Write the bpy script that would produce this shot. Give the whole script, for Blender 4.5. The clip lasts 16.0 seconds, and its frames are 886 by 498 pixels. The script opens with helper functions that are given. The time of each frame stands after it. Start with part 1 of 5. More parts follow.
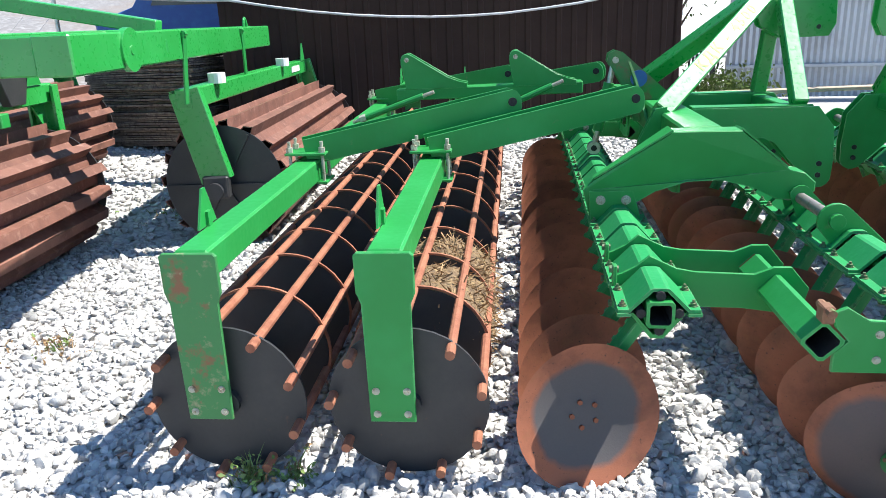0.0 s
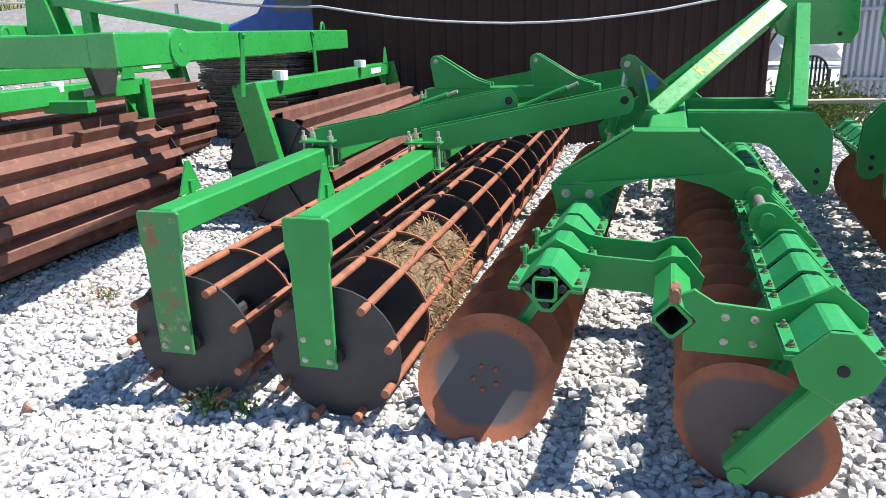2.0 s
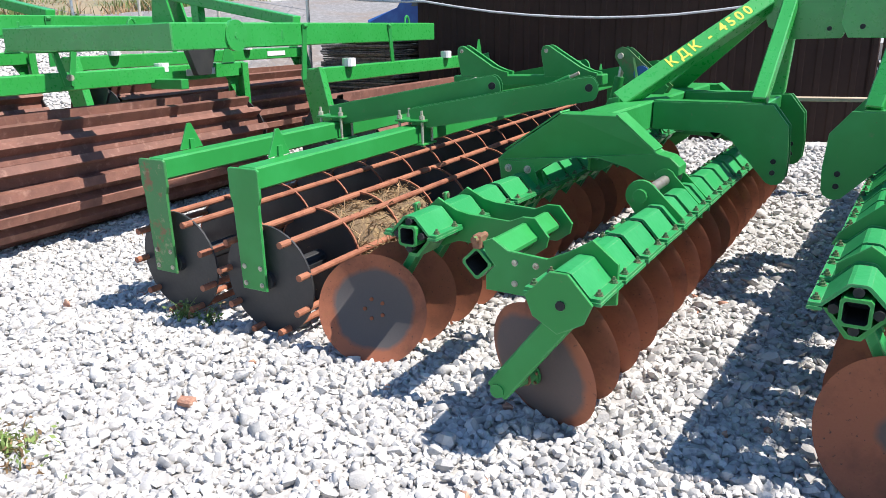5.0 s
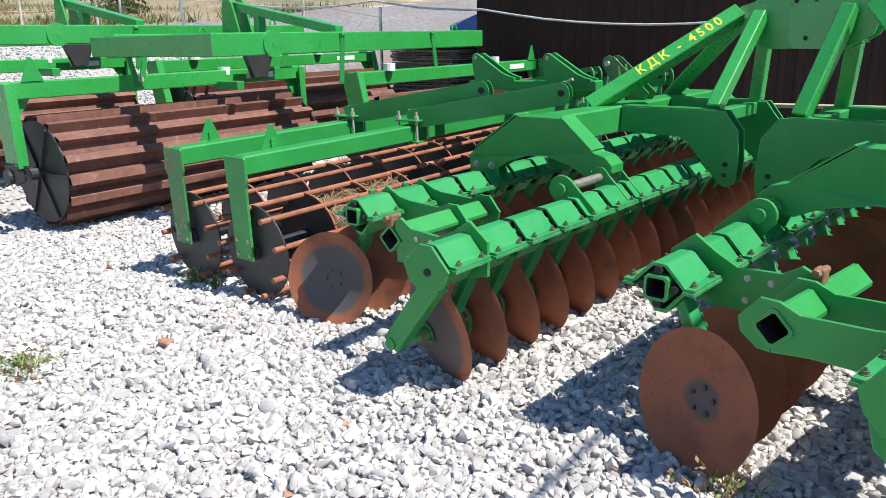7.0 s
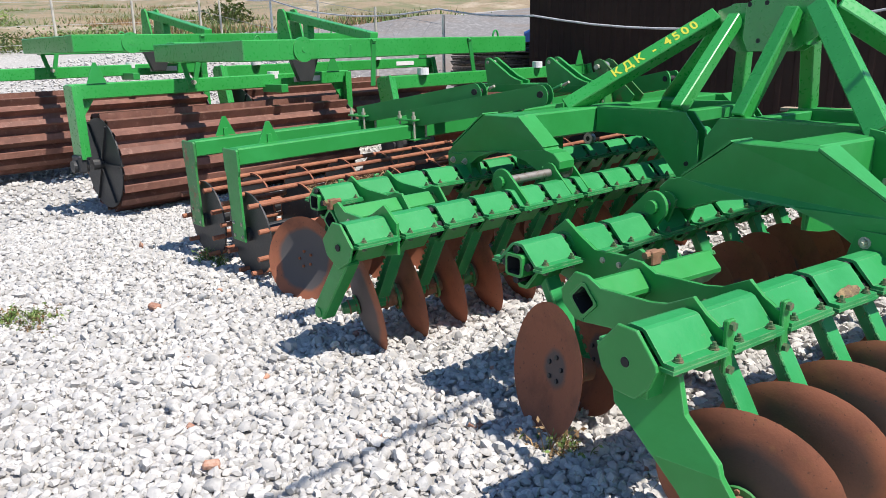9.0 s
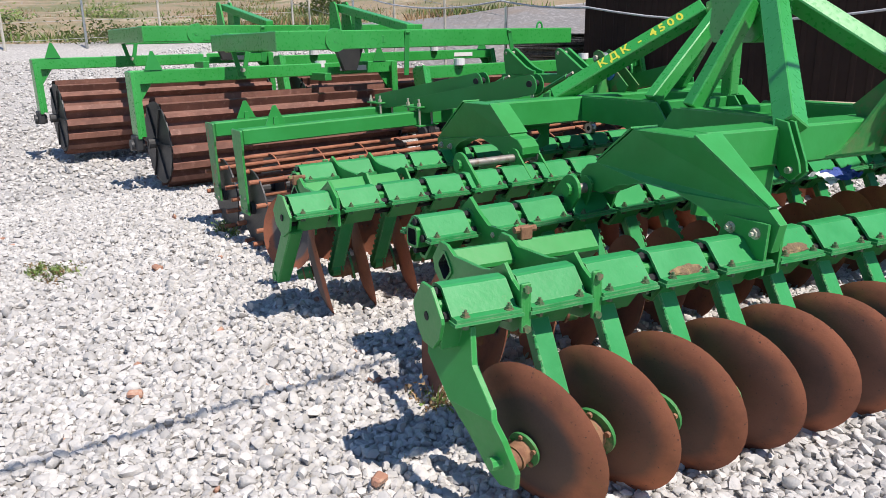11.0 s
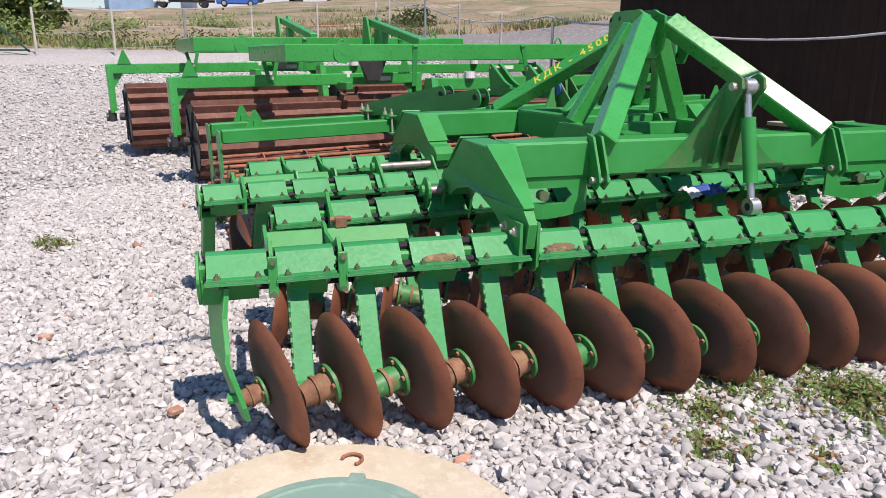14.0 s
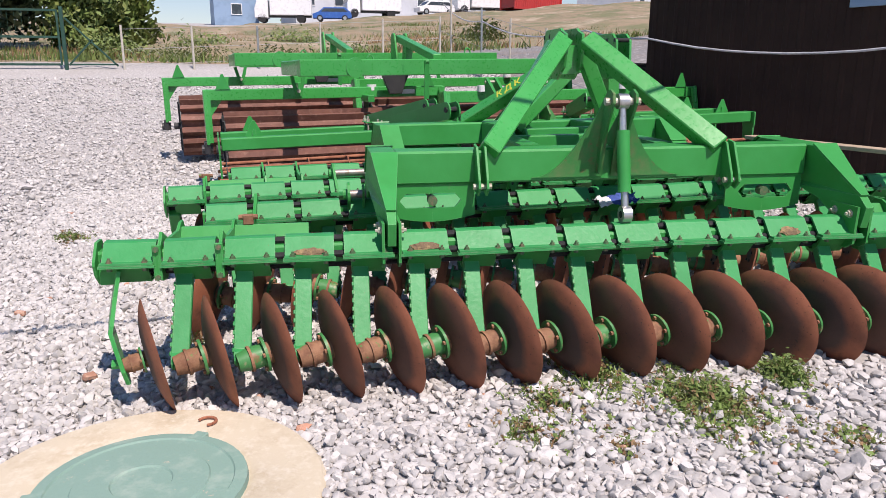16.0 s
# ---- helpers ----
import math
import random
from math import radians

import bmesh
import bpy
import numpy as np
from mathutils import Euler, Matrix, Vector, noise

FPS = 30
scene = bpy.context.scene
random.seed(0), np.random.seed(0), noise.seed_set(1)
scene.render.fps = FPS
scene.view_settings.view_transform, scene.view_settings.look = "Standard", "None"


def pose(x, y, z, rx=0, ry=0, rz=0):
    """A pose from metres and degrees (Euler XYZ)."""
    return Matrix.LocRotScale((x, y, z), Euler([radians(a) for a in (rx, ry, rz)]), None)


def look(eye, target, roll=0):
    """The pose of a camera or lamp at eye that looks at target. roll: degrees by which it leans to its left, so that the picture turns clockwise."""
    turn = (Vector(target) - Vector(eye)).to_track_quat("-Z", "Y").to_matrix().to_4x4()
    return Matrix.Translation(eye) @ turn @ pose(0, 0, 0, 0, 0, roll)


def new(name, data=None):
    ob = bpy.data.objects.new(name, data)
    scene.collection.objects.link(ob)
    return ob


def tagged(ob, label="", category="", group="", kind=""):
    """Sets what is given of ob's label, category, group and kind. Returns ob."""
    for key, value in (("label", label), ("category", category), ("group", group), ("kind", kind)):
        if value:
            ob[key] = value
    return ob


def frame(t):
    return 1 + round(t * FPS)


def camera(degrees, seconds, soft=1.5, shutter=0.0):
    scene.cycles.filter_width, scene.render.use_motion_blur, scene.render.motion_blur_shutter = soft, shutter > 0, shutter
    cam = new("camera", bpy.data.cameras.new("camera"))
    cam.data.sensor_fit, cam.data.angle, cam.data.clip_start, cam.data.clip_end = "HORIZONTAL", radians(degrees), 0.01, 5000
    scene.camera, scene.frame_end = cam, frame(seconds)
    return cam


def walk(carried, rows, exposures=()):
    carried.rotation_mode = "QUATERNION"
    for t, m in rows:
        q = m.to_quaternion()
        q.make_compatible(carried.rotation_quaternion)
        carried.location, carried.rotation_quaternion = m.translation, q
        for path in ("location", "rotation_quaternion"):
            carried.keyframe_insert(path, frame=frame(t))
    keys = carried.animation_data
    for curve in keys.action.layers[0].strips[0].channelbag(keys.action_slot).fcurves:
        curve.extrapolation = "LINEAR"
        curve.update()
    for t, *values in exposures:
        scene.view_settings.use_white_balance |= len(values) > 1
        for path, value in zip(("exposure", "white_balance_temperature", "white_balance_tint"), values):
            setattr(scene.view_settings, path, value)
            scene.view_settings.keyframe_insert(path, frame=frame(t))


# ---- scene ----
cam = camera(62.3, 16.0, 0.75)
PATH = [
    (0, (0.682, -0.158, 1.457), (0.470, 1.745, 0.878), -2.1),
    (0.5, (0.860, -0.250, 1.441), (0.575, 1.638, 0.846), -1.7),
    (1, (1.054, -0.334, 1.426), (0.689, 1.549, 0.859), -1.6),
    (1.5, (1.249, -0.354, 1.417), (0.792, 1.512, 0.863), -1.4),
    (2, (1.463, -0.348, 1.409), (0.900, 1.491, 0.860), -1.5),
    (2.5, (1.656, -0.342, 1.383), (1.001, 1.469, 0.846), -1.4),
    (3, (1.846, -0.350, 1.366), (1.112, 1.433, 0.834), -1.1),
    (3.5, (2.051, -0.361, 1.367), (1.243, 1.387, 0.827), -1.1),
    (4, (2.264, -0.384, 1.359), (1.390, 1.330, 0.815), -1.0),
    (6.5, (3.419, -0.425, 1.384), (2.242, 1.095, 0.833), -0.9),
    (7, (3.650, -0.374, 1.391), (2.409, 1.099, 0.850), -0.8),
    (7.5, (3.888, -0.346, 1.397), (2.596, 1.086, 0.869), -0.6),
    (8, (4.103, -0.255, 1.389), (2.753, 1.126, 0.867), -0.8),
    (8.5, (4.292, -0.163, 1.378), (2.889, 1.165, 0.860), -1.0),
    (9, (4.480, -0.068, 1.366), (3.027, 1.204, 0.846), -1.1),
    (11.5, (5.351, 0.501, 1.342), (3.702, 1.497, 0.803), -0.6),
    (12, (5.532, 0.620, 1.352), (3.860, 1.575, 0.811), -0.3),
    (12.5, (5.712, 0.753, 1.363), (4.017, 1.669, 0.828), -0.1),
    (13, (5.867, 0.920, 1.363), (4.144, 1.789, 0.838), 0.1),
    (13.5, (6.004, 1.042, 1.357), (4.261, 1.878, 0.845), 0.4),
    (14, (6.155, 1.200, 1.369), (4.386, 1.983, 0.862), 0.2),
    (14.5, (6.291, 1.398, 1.360), (4.492, 2.115, 0.862), -0.3),
    (15, (6.492, 1.564, 1.366), (4.676, 2.243, 0.876), -0.2),
    (15.5, (6.661, 1.749, 1.385), (4.824, 2.372, 0.901), -0.0),
    (16, (6.785, 1.957, 1.393), (4.923, 2.510, 0.916), 0.1),
]
walk(cam, [(t, look(eye, target, roll)) for t, eye, target, roll in PATH],
     [(0.0, 0.88, 5750, 10), (1.5, 0.69, 5800, 12), (3.5, 0.62, 5850, 14), (8.0, 0.28, 5900, 13), (12.5, -0.01, 6100, 19), (16.0, -0.03, 6150, 24)])

# ---- light ----
SUN_AZ, SUN_EL = radians(14), radians(58)
world = bpy.data.worlds.new("world")
scene.world = world
world.use_nodes = True
wn = world.node_tree
wn.nodes.clear()
sky = wn.nodes.new("ShaderNodeTexSky")
sky.sky_type, sky.sun_disc = "NISHITA", False
sky.sun_elevation, sky.sun_rotation = SUN_EL, radians(90) - SUN_AZ
sky.air_density, sky.dust_density, sky.ozone_density = 1.15, 0.0, 3.0
bg = wn.nodes.new("ShaderNodeBackground")
bg.inputs["Strength"].default_value = 0.104
wout = wn.nodes.new("ShaderNodeOutputWorld")
wn.links.new(sky.outputs[0], bg.inputs[0])
wn.links.new(bg.outputs[0], wout.inputs[0])
lamp = bpy.data.lights.new("sun", "SUN")
lamp.energy, lamp.angle, lamp.color = 5.7, radians(0.53), (1.0, 0.905, 0.745)
sun = new("sun", lamp)
to_sun = Vector((math.cos(SUN_EL) * math.cos(SUN_AZ), math.cos(SUN_EL) * math.sin(SUN_AZ), math.sin(SUN_EL)))
sun.matrix_world = look(to_sun * 50, (0, 0, 0))


# ---- materials ----
def material(name, base, rough=0.5, metal=0.0, spots=(), bump=0.0, bump_scale=60.0, vary=0.0, coat=0.0, gloss=0.5, edge=None):
    """Base colour with layers of patchy colour: spots = (colour, scale, low, high, detail)."""
    m = bpy.data.materials.new(name)
    m.use_nodes = True
    nt = m.node_tree
    b = nt.nodes["Principled BSDF"]
    b.inputs["Roughness"].default_value = rough
    b.inputs["Metallic"].default_value = metal
    b.inputs["Coat Weight"].default_value = coat
    b.inputs["Specular IOR Level"].default_value = gloss
    geo = nt.nodes.new("ShaderNodeNewGeometry")
    rgb = nt.nodes.new("ShaderNodeRGB")
    rgb.outputs[0].default_value = (*base, 1)
    col = rgb.outputs[0]
    if vary:
        info = nt.nodes.new("ShaderNodeObjectInfo")
        add = nt.nodes.new("ShaderNodeMath")
        add.operation = "ADD"
        nt.links.new(info.outputs["Random"], add.inputs[0])
        nt.links.new(geo.outputs["Random Per Island"], add.inputs[1])
        frac = nt.nodes.new("ShaderNodeMath")
        frac.operation = "FRACT"
        nt.links.new(add.outputs[0], frac.inputs[0])
        ramp = nt.nodes.new("ShaderNodeMapRange")
        ramp.inputs["To Min"].default_value, ramp.inputs["To Max"].default_value = 1 - vary, 1 + vary
        nt.links.new(frac.outputs[0], ramp.inputs["Value"])
        hsv = nt.nodes.new("ShaderNodeHueSaturation")
        nt.links.new(ramp.outputs[0], hsv.inputs["Value"])
        nt.links.new(col, hsv.inputs["Color"])
        col = hsv.outputs[0]
    for k, (c, scale, low, high, detail) in enumerate(spots):
        tex = nt.nodes.new("ShaderNodeTexNoise")
        tex.inputs["Scale"].default_value, tex.inputs["Detail"].default_value = scale, detail
        tex.inputs["Roughness"].default_value = 0.65
        shift = nt.nodes.new("ShaderNodeVectorMath")
        shift.inputs[1].default_value = (k * 7.3, k * 3.1, k * 5.7)
        nt.links.new(geo.outputs["Position"], shift.inputs[0])
        nt.links.new(shift.outputs[0], tex.inputs["Vector"])
        ramp = nt.nodes.new("ShaderNodeMapRange")
        ramp.inputs["From Min"].default_value, ramp.inputs["From Max"].default_value = low, high
        nt.links.new(tex.outputs["Fac"], ramp.inputs["Value"])
        mix = nt.nodes.new("ShaderNodeMix")
        mix.data_type = "RGBA"
        nt.links.new(ramp.outputs[0], mix.inputs["Factor"])
        nt.links.new(col, mix.inputs["A"])
        mix.inputs["B"].default_value = (*c, 1)
        col = mix.outputs["Result"]
    if edge:
        # paler along the edges: rubbed paint, and edge highlights put into the colour
        bev = nt.nodes.new("ShaderNodeBevel")
        bev.samples = 3
        bev.inputs["Radius"].default_value = 0.006
        dot = nt.nodes.new("ShaderNodeVectorMath")
        dot.operation = "DOT_PRODUCT"
        nt.links.new(bev.outputs[0], dot.inputs[0])
        nt.links.new(geo.outputs["Normal"], dot.inputs[1])
        er = nt.nodes.new("ShaderNodeMapRange")
        er.inputs["From Min"].default_value, er.inputs["From Max"].default_value = 0.995, 0.90
        er.inputs["To Max"].default_value = 0.55
        nt.links.new(dot.outputs["Value"], er.inputs["Value"])
        edge_noise = nt.nodes.new("ShaderNodeTexNoise")
        edge_noise.inputs["Scale"].default_value, edge_noise.inputs["Detail"].default_value = 18, 4
        nt.links.new(geo.outputs["Position"], edge_noise.inputs["Vector"])
        rm = nt.nodes.new("ShaderNodeMath")
        rm.operation = "MULTIPLY"
        rr0 = nt.nodes.new("ShaderNodeMapRange")
        rr0.inputs["From Min"].default_value, rr0.inputs["From Max"].default_value = 0.35, 0.6
        nt.links.new(edge_noise.outputs["Fac"], rr0.inputs["Value"])
        nt.links.new(er.outputs[0], rm.inputs[0])
        nt.links.new(rr0.outputs[0], rm.inputs[1])
        mix = nt.nodes.new("ShaderNodeMix")
        mix.data_type = "RGBA"
        nt.links.new(rm.outputs[0], mix.inputs["Factor"])
        nt.links.new(col, mix.inputs["A"])
        mix.inputs["B"].default_value = (*edge, 1)
        col = mix.outputs["Result"]
    nt.links.new(col, b.inputs["Base Color"])
    tex = nt.nodes.new("ShaderNodeTexNoise")
    tex.inputs["Scale"].default_value, tex.inputs["Detail"].default_value = bump_scale, 4
    nt.links.new(geo.outputs["Position"], tex.inputs["Vector"])
    rr = nt.nodes.new("ShaderNodeMapRange")
    rr.inputs["To Min"].default_value, rr.inputs["To Max"].default_value = max(0.02, rough - 0.12), min(1, rough + 0.12)
    nt.links.new(tex.outputs["Fac"], rr.inputs["Value"])
    nt.links.new(rr.outputs[0], b.inputs["Roughness"])
    if bump:
        bp = nt.nodes.new("ShaderNodeBump")
        bp.inputs["Strength"].default_value, bp.inputs["Distance"].default_value = bump, 0.01
        nt.links.new(tex.outputs["Fac"], bp.inputs["Height"])
        nt.links.new(bp.outputs[0], b.inputs["Normal"])
    return m


GREEN = material("green_paint", (0.030, 0.262, 0.050), 0.42, 0, [((0.040, 0.315, 0.072), 3.0, 0.45, 0.75, 3), ((0.13, 0.20, 0.085), 14.0, 0.66, 0.80, 6), ((0.10, 0.07, 0.03), 30.0, 0.71, 0.77, 5)], 0.06, 45, 0.0, 0.0, 0.4, (0.20, 0.48, 0.22))
BRIGHT = material("bright_green_paint", (0.032, 0.300, 0.048), 0.30, 0, [((0.046, 0.355, 0.070), 2.0, 0.4, 0.7, 3), ((0.12, 0.17, 0.06), 20.0, 0.69, 0.79, 5)], 0.05, 40, 0.0, 0.0, 0.80, (0.20, 0.52, 0.22))
DUSTY = material("dusty_green_paint", (0.026, 0.265, 0.070), 0.48, 0, [((0.045, 0.305, 0.095), 5.0, 0.42, 0.72, 4), ((0.20, 0.19, 0.11), 13.0, 0.68, 0.80, 6), ((0.16, 0.09, 0.04), 40.0, 0.69, 0.75, 5)], 0.10, 60, 0.08, 0.0, 0.35, (0.30, 0.42, 0.24))
RUST = material("rusty_steel", (0.30, 0.105, 0.053), 0.75, 0.0, [((0.17, 0.062, 0.034), 6.0, 0.46, 0.72, 5), ((0.26, 0.105, 0.045), 25.0, 0.56, 0.74, 6), ((0.05, 0.03, 0.025), 70.0, 0.62, 0.74, 4)], 0.06, 160, 0.10, 0.0, 0.25)
RUSTBAR = material("orange_rusty_bar", (0.34, 0.135, 0.072), 0.8, 0.0, [((0.20, 0.065, 0.035), 9.0, 0.45, 0.68, 5), ((0.42, 0.19, 0.10), 30.0, 0.58, 0.75, 5)], 0.2, 140, 0.08)
SLAT = material("brown_rusty_slat", (0.21, 0.093, 0.064), 0.7, 0.0, [((0.13, 0.056, 0.040), 4.0, 0.42, 0.66, 5), ((0.31, 0.17, 0.125), 16.0, 0.55, 0.75, 6)], 0.2, 90, 0.10)
# plain black; also stands in for the shade inside open tubes
BLACK = material("black_steel_and_tube_shade", (0.031, 0.032, 0.034), 0.5, 0.0, [((0.045, 0.044, 0.044), 5.0, 0.45, 0.7, 4), ((0.09, 0.05, 0.035), 22.0, 0.66, 0.76, 5)], 0.08, 70, 0.0, 0.0, 0.45)
STEEL = material("bare_steel", (0.55, 0.55, 0.53), 0.38, 0.9, [((0.30, 0.27, 0.24), 20.0, 0.55, 0.75, 4)], 0.05, 100)
ZINC = material("dusty_zinc_bolt", (0.50, 0.50, 0.40), 0.6, 0.4, [((0.25, 0.15, 0.08), 60.0, 0.5, 0.7, 3)], 0.05, 150)
BOLT = material("painted_bolt", (0.075, 0.15, 0.065), 0.55, 0.1, [((0.20, 0.15, 0.09), 50.0, 0.48, 0.66, 4)], 0.05, 150)
WORN = material("worn_steel", (0.36, 0.33, 0.30), 0.5, 0.7, [((0.22, 0.15, 0.10), 25.0, 0.5, 0.7, 5)], 0.08, 120)
# black rubber; also colours rods that stand in for shaded holes
RUBBER_HOLES = material("black_rubber_and_hole_shade", (0.015, 0.015, 0.016), 0.75, 0, [((0.05, 0.045, 0.04), 30.0, 0.55, 0.75, 4)], 0.1, 100)
STONE = material("white_gravel_stone", (0.50, 0.482, 0.458), 0.9, 0, [((0.36, 0.355, 0.35), 35.0, 0.52, 0.72, 5), ((0.60, 0.58, 0.55), 12.0, 0.5, 0.75, 3)], 0.3, 120, 0.26)
PINK = material("reddish_gravel_stone", (0.46, 0.24, 0.16), 0.85, 0, [((0.55, 0.38, 0.28), 30.0, 0.5, 0.7, 4)], 0.4, 170, 0.25)
EARTH = material("gravel_bed", (0.38, 0.366, 0.348), 0.95, 0, [((0.50, 0.48, 0.46), 22.0, 0.48, 0.60, 5), ((0.20, 0.195, 0.19), 30.0, 0.56, 0.68, 5), ((0.36, 0.34, 0.31), 1.2, 0.5, 0.75, 4)], 1.0, 28)
SCRAPED = material("scraped_green_paint", (0.05, 0.22, 0.06), 0.5, 0, [((0.22, 0.10, 0.045), 7.0, 0.58, 0.66, 6), ((0.30, 0.30, 0.16), 16.0, 0.58, 0.70, 5)], 0.1, 60)
GREYGRAVEL = material("grey_gravel_heap", (0.20, 0.19, 0.185), 0.95, 0, [((0.31, 0.30, 0.29), 9.0, 0.48, 0.62, 6), ((0.15, 0.145, 0.14), 14.0, 0.55, 0.70, 5), ((0.22, 0.17, 0.13), 0.4, 0.5, 0.75, 4)], 1.0, 12)
SOIL = material("straw_and_soil", (0.17, 0.115, 0.065), 0.95, 0, [((0.30, 0.21, 0.10), 24.0, 0.48, 0.62, 6), ((0.08, 0.05, 0.03), 40.0, 0.55, 0.7, 5)], 0.9, 70)
CONCRETE = material("cream_concrete", (0.56, 0.49, 0.36), 0.85, 0, [((0.44, 0.36, 0.24), 6.0, 0.5, 0.75, 5), ((0.62, 0.56, 0.44), 25.0, 0.5, 0.7, 4)], 0.2, 90)
LIDGREEN = material("grey_green_lid_paint", (0.21, 0.33, 0.27), 0.75, 0, [((0.30, 0.40, 0.33), 8.0, 0.5, 0.7, 4), ((0.50, 0.43, 0.32), 22.0, 0.66, 0.74, 5)], 0.15, 80)
WEED = material("weed_leaf", (0.16, 0.24, 0.055), 0.6, 0, [((0.22, 0.25, 0.07), 9.0, 0.5, 0.7, 3)], 0, 60, 0.35)
DRY = material("dry_straw", (0.32, 0.21, 0.105), 0.85, 0, [((0.24, 0.15, 0.07), 30.0, 0.45, 0.65, 4)], 0.3, 120, 0.3)
DARKWALL = material("dark_brown_sheet", (0.034, 0.020, 0.016), 0.75, 0, [((0.048, 0.028, 0.021), 1.5, 0.4, 0.7, 4)], 0.08, 30, 0.0, 0.0, 0.15)
CABLE = material("grey_cable_sheath", (0.50, 0.50, 0.52), 0.5, 0, [((0.35, 0.35, 0.37), 12.0, 0.5, 0.7, 3)], 0, 60)
GALV = material("galvanised_sheet", (0.50, 0.52, 0.55), 0.45, 0.3, [((0.40, 0.41, 0.43), 2.0, 0.45, 0.7, 4)], 0.05, 20)
YELLOW = material("yellow_lettering", (0.62, 0.60, 0.05), 0.5, 0, [((0.30, 0.42, 0.06), 25.0, 0.6, 0.75, 4)], 0, 60)
BLUE = material("blue_paint", (0.03, 0.10, 0.36), 0.4, 0, [((0.05, 0.16, 0.45), 4.0, 0.45, 0.7, 3)], 0, 40)
WHITE = material("white_paint", (0.78, 0.78, 0.77), 0.5, 0, [((0.60, 0.60, 0.58), 3.0, 0.5, 0.75, 4)], 0, 40)
HUBRUST = material("rusty_tan_hub", (0.27, 0.14, 0.075), 0.8, 0, [((0.17, 0.075, 0.04), 18.0, 0.48, 0.66, 5), ((0.10, 0.22, 0.06), 30.0, 0.62, 0.70, 4)], 0.15, 110, 0.12)
OLIVE = material("dust_stained_green_paint", (0.035, 0.215, 0.046), 0.55, 0, [((0.16, 0.17, 0.075), 3.0, 0.50, 0.68, 5), ((0.17, 0.10, 0.05), 12.0, 0.60, 0.72, 5)], 0.1, 60)
TWIG = material("weathered_sheet_stack", (0.16, 0.125, 0.095), 0.85, 0, [((0.28, 0.23, 0.17), 14.0, 0.5, 0.7, 5), ((0.05, 0.035, 0.03), 22.0, 0.5, 0.65, 4)], 0.5, 70, 0.35)
BLUEWALL = material("pale_blue_sheet", (0.25, 0.36, 0.50), 0.6, 0, [((0.18, 0.27, 0.38), 0.5, 0.45, 0.7, 4)], 0.05, 5)




# ---- building helpers ----
def rnd(a, b):
    return random.uniform(a, b)


def mesh_of(name, bm, mats, smooth=False):
    me = bpy.data.meshes.new(name)
    bmesh.ops.recalc_face_normals(bm, faces=bm.faces)
    bm.to_mesh(me)
    bm.free()
    for m in mats if isinstance(mats, (list, tuple)) else [mats]:
        me.materials.append(m)
    if smooth:
        me.shade_smooth()
        me.set_sharp_from_angle(angle=radians(35))
    return me


def put(name, me, parent, m=None, label=""):
    ob = new(name, me)
    ob.parent = parent
    if m is not None:
        ob.matrix_basis = m
    return tagged(ob, label)


def part(name, bm, mats, parent, label="", m=None, smooth=False):
    """One mesh object under a thing or a part."""
    return put(name, mesh_of(name, bm, mats, smooth), parent, m, label)


def thing(name, m, label, category, group="", kind=""):
    ob = new(name)
    ob.empty_display_size = 0.2
    ob.matrix_basis = m
    return tagged(ob, label, category, group, kind)


def solid(name, bm, mats, label, category, group="", kind="", m=None, smooth=False):
    ob = new(name, mesh_of(name, bm, mats, smooth))
    if m is not None:
        ob.matrix_basis = m
    return tagged(ob, label, category, group, kind)


def box(bm, c, s, rot=None, bev=0.0, mat=0):
    m = Matrix.Translation(c) @ (rot or Matrix()) @ Matrix.Diagonal((*s, 1))
    r = bmesh.ops.create_cube(bm, size=1, matrix=m)
    fs = list({f for v in r["verts"] for f in v.link_faces})
    for f in fs:
        f.material_index = mat
    if bev:
        es = list({e for v in r["verts"] for e in v.link_edges})
        o = bmesh.ops.bevel(bm, geom=es, offset=bev, segments=1, affect="EDGES", profile=0.5)
        for f in o["faces"]:
            f.material_index = mat


def frame_along(p0, p1, up=(0, 0, 1)):
    """A turn whose z runs from p0 to p1 and whose y keeps near up."""
    z = (Vector(p1) - Vector(p0)).normalized()
    x = Vector(up).cross(z)
    if x.length < 1e-4:
        x = Vector((1, 0, 0))
    x.normalize()
    y = z.cross(x)
    return Matrix((x, y, z)).transposed().to_4x4()


def beam(bm, p0, p1, w, h, bev=0.006, up=(0, 0, 1), mat=0):
    """A box section from p0 to p1, w wide and h high."""
    p0, p1 = Vector(p0), Vector(p1)
    box(bm, (p0 + p1) / 2, (w, h, (p1 - p0).length), frame_along(p0, p1, up), bev, mat)


def hollow(bm, p0, p1, w, wall, turn=0.0):
    """A square hollow section, open at both ends."""
    p0, p1 = Vector(p0), Vector(p1)
    r = Matrix.Translation(p0) @ frame_along(p0, p1) @ Matrix.Rotation(turn, 4, "Z")
    n = (p1 - p0).length
    rings = []
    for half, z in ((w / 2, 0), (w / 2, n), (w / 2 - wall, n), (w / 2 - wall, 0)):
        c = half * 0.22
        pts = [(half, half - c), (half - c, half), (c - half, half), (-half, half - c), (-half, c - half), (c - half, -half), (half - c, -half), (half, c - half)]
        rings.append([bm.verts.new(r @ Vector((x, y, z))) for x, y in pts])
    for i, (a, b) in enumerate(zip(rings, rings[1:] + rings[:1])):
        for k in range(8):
            # inner walls take material 1, black for the shade inside a tube
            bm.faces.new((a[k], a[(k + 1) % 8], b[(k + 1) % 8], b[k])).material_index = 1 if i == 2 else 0


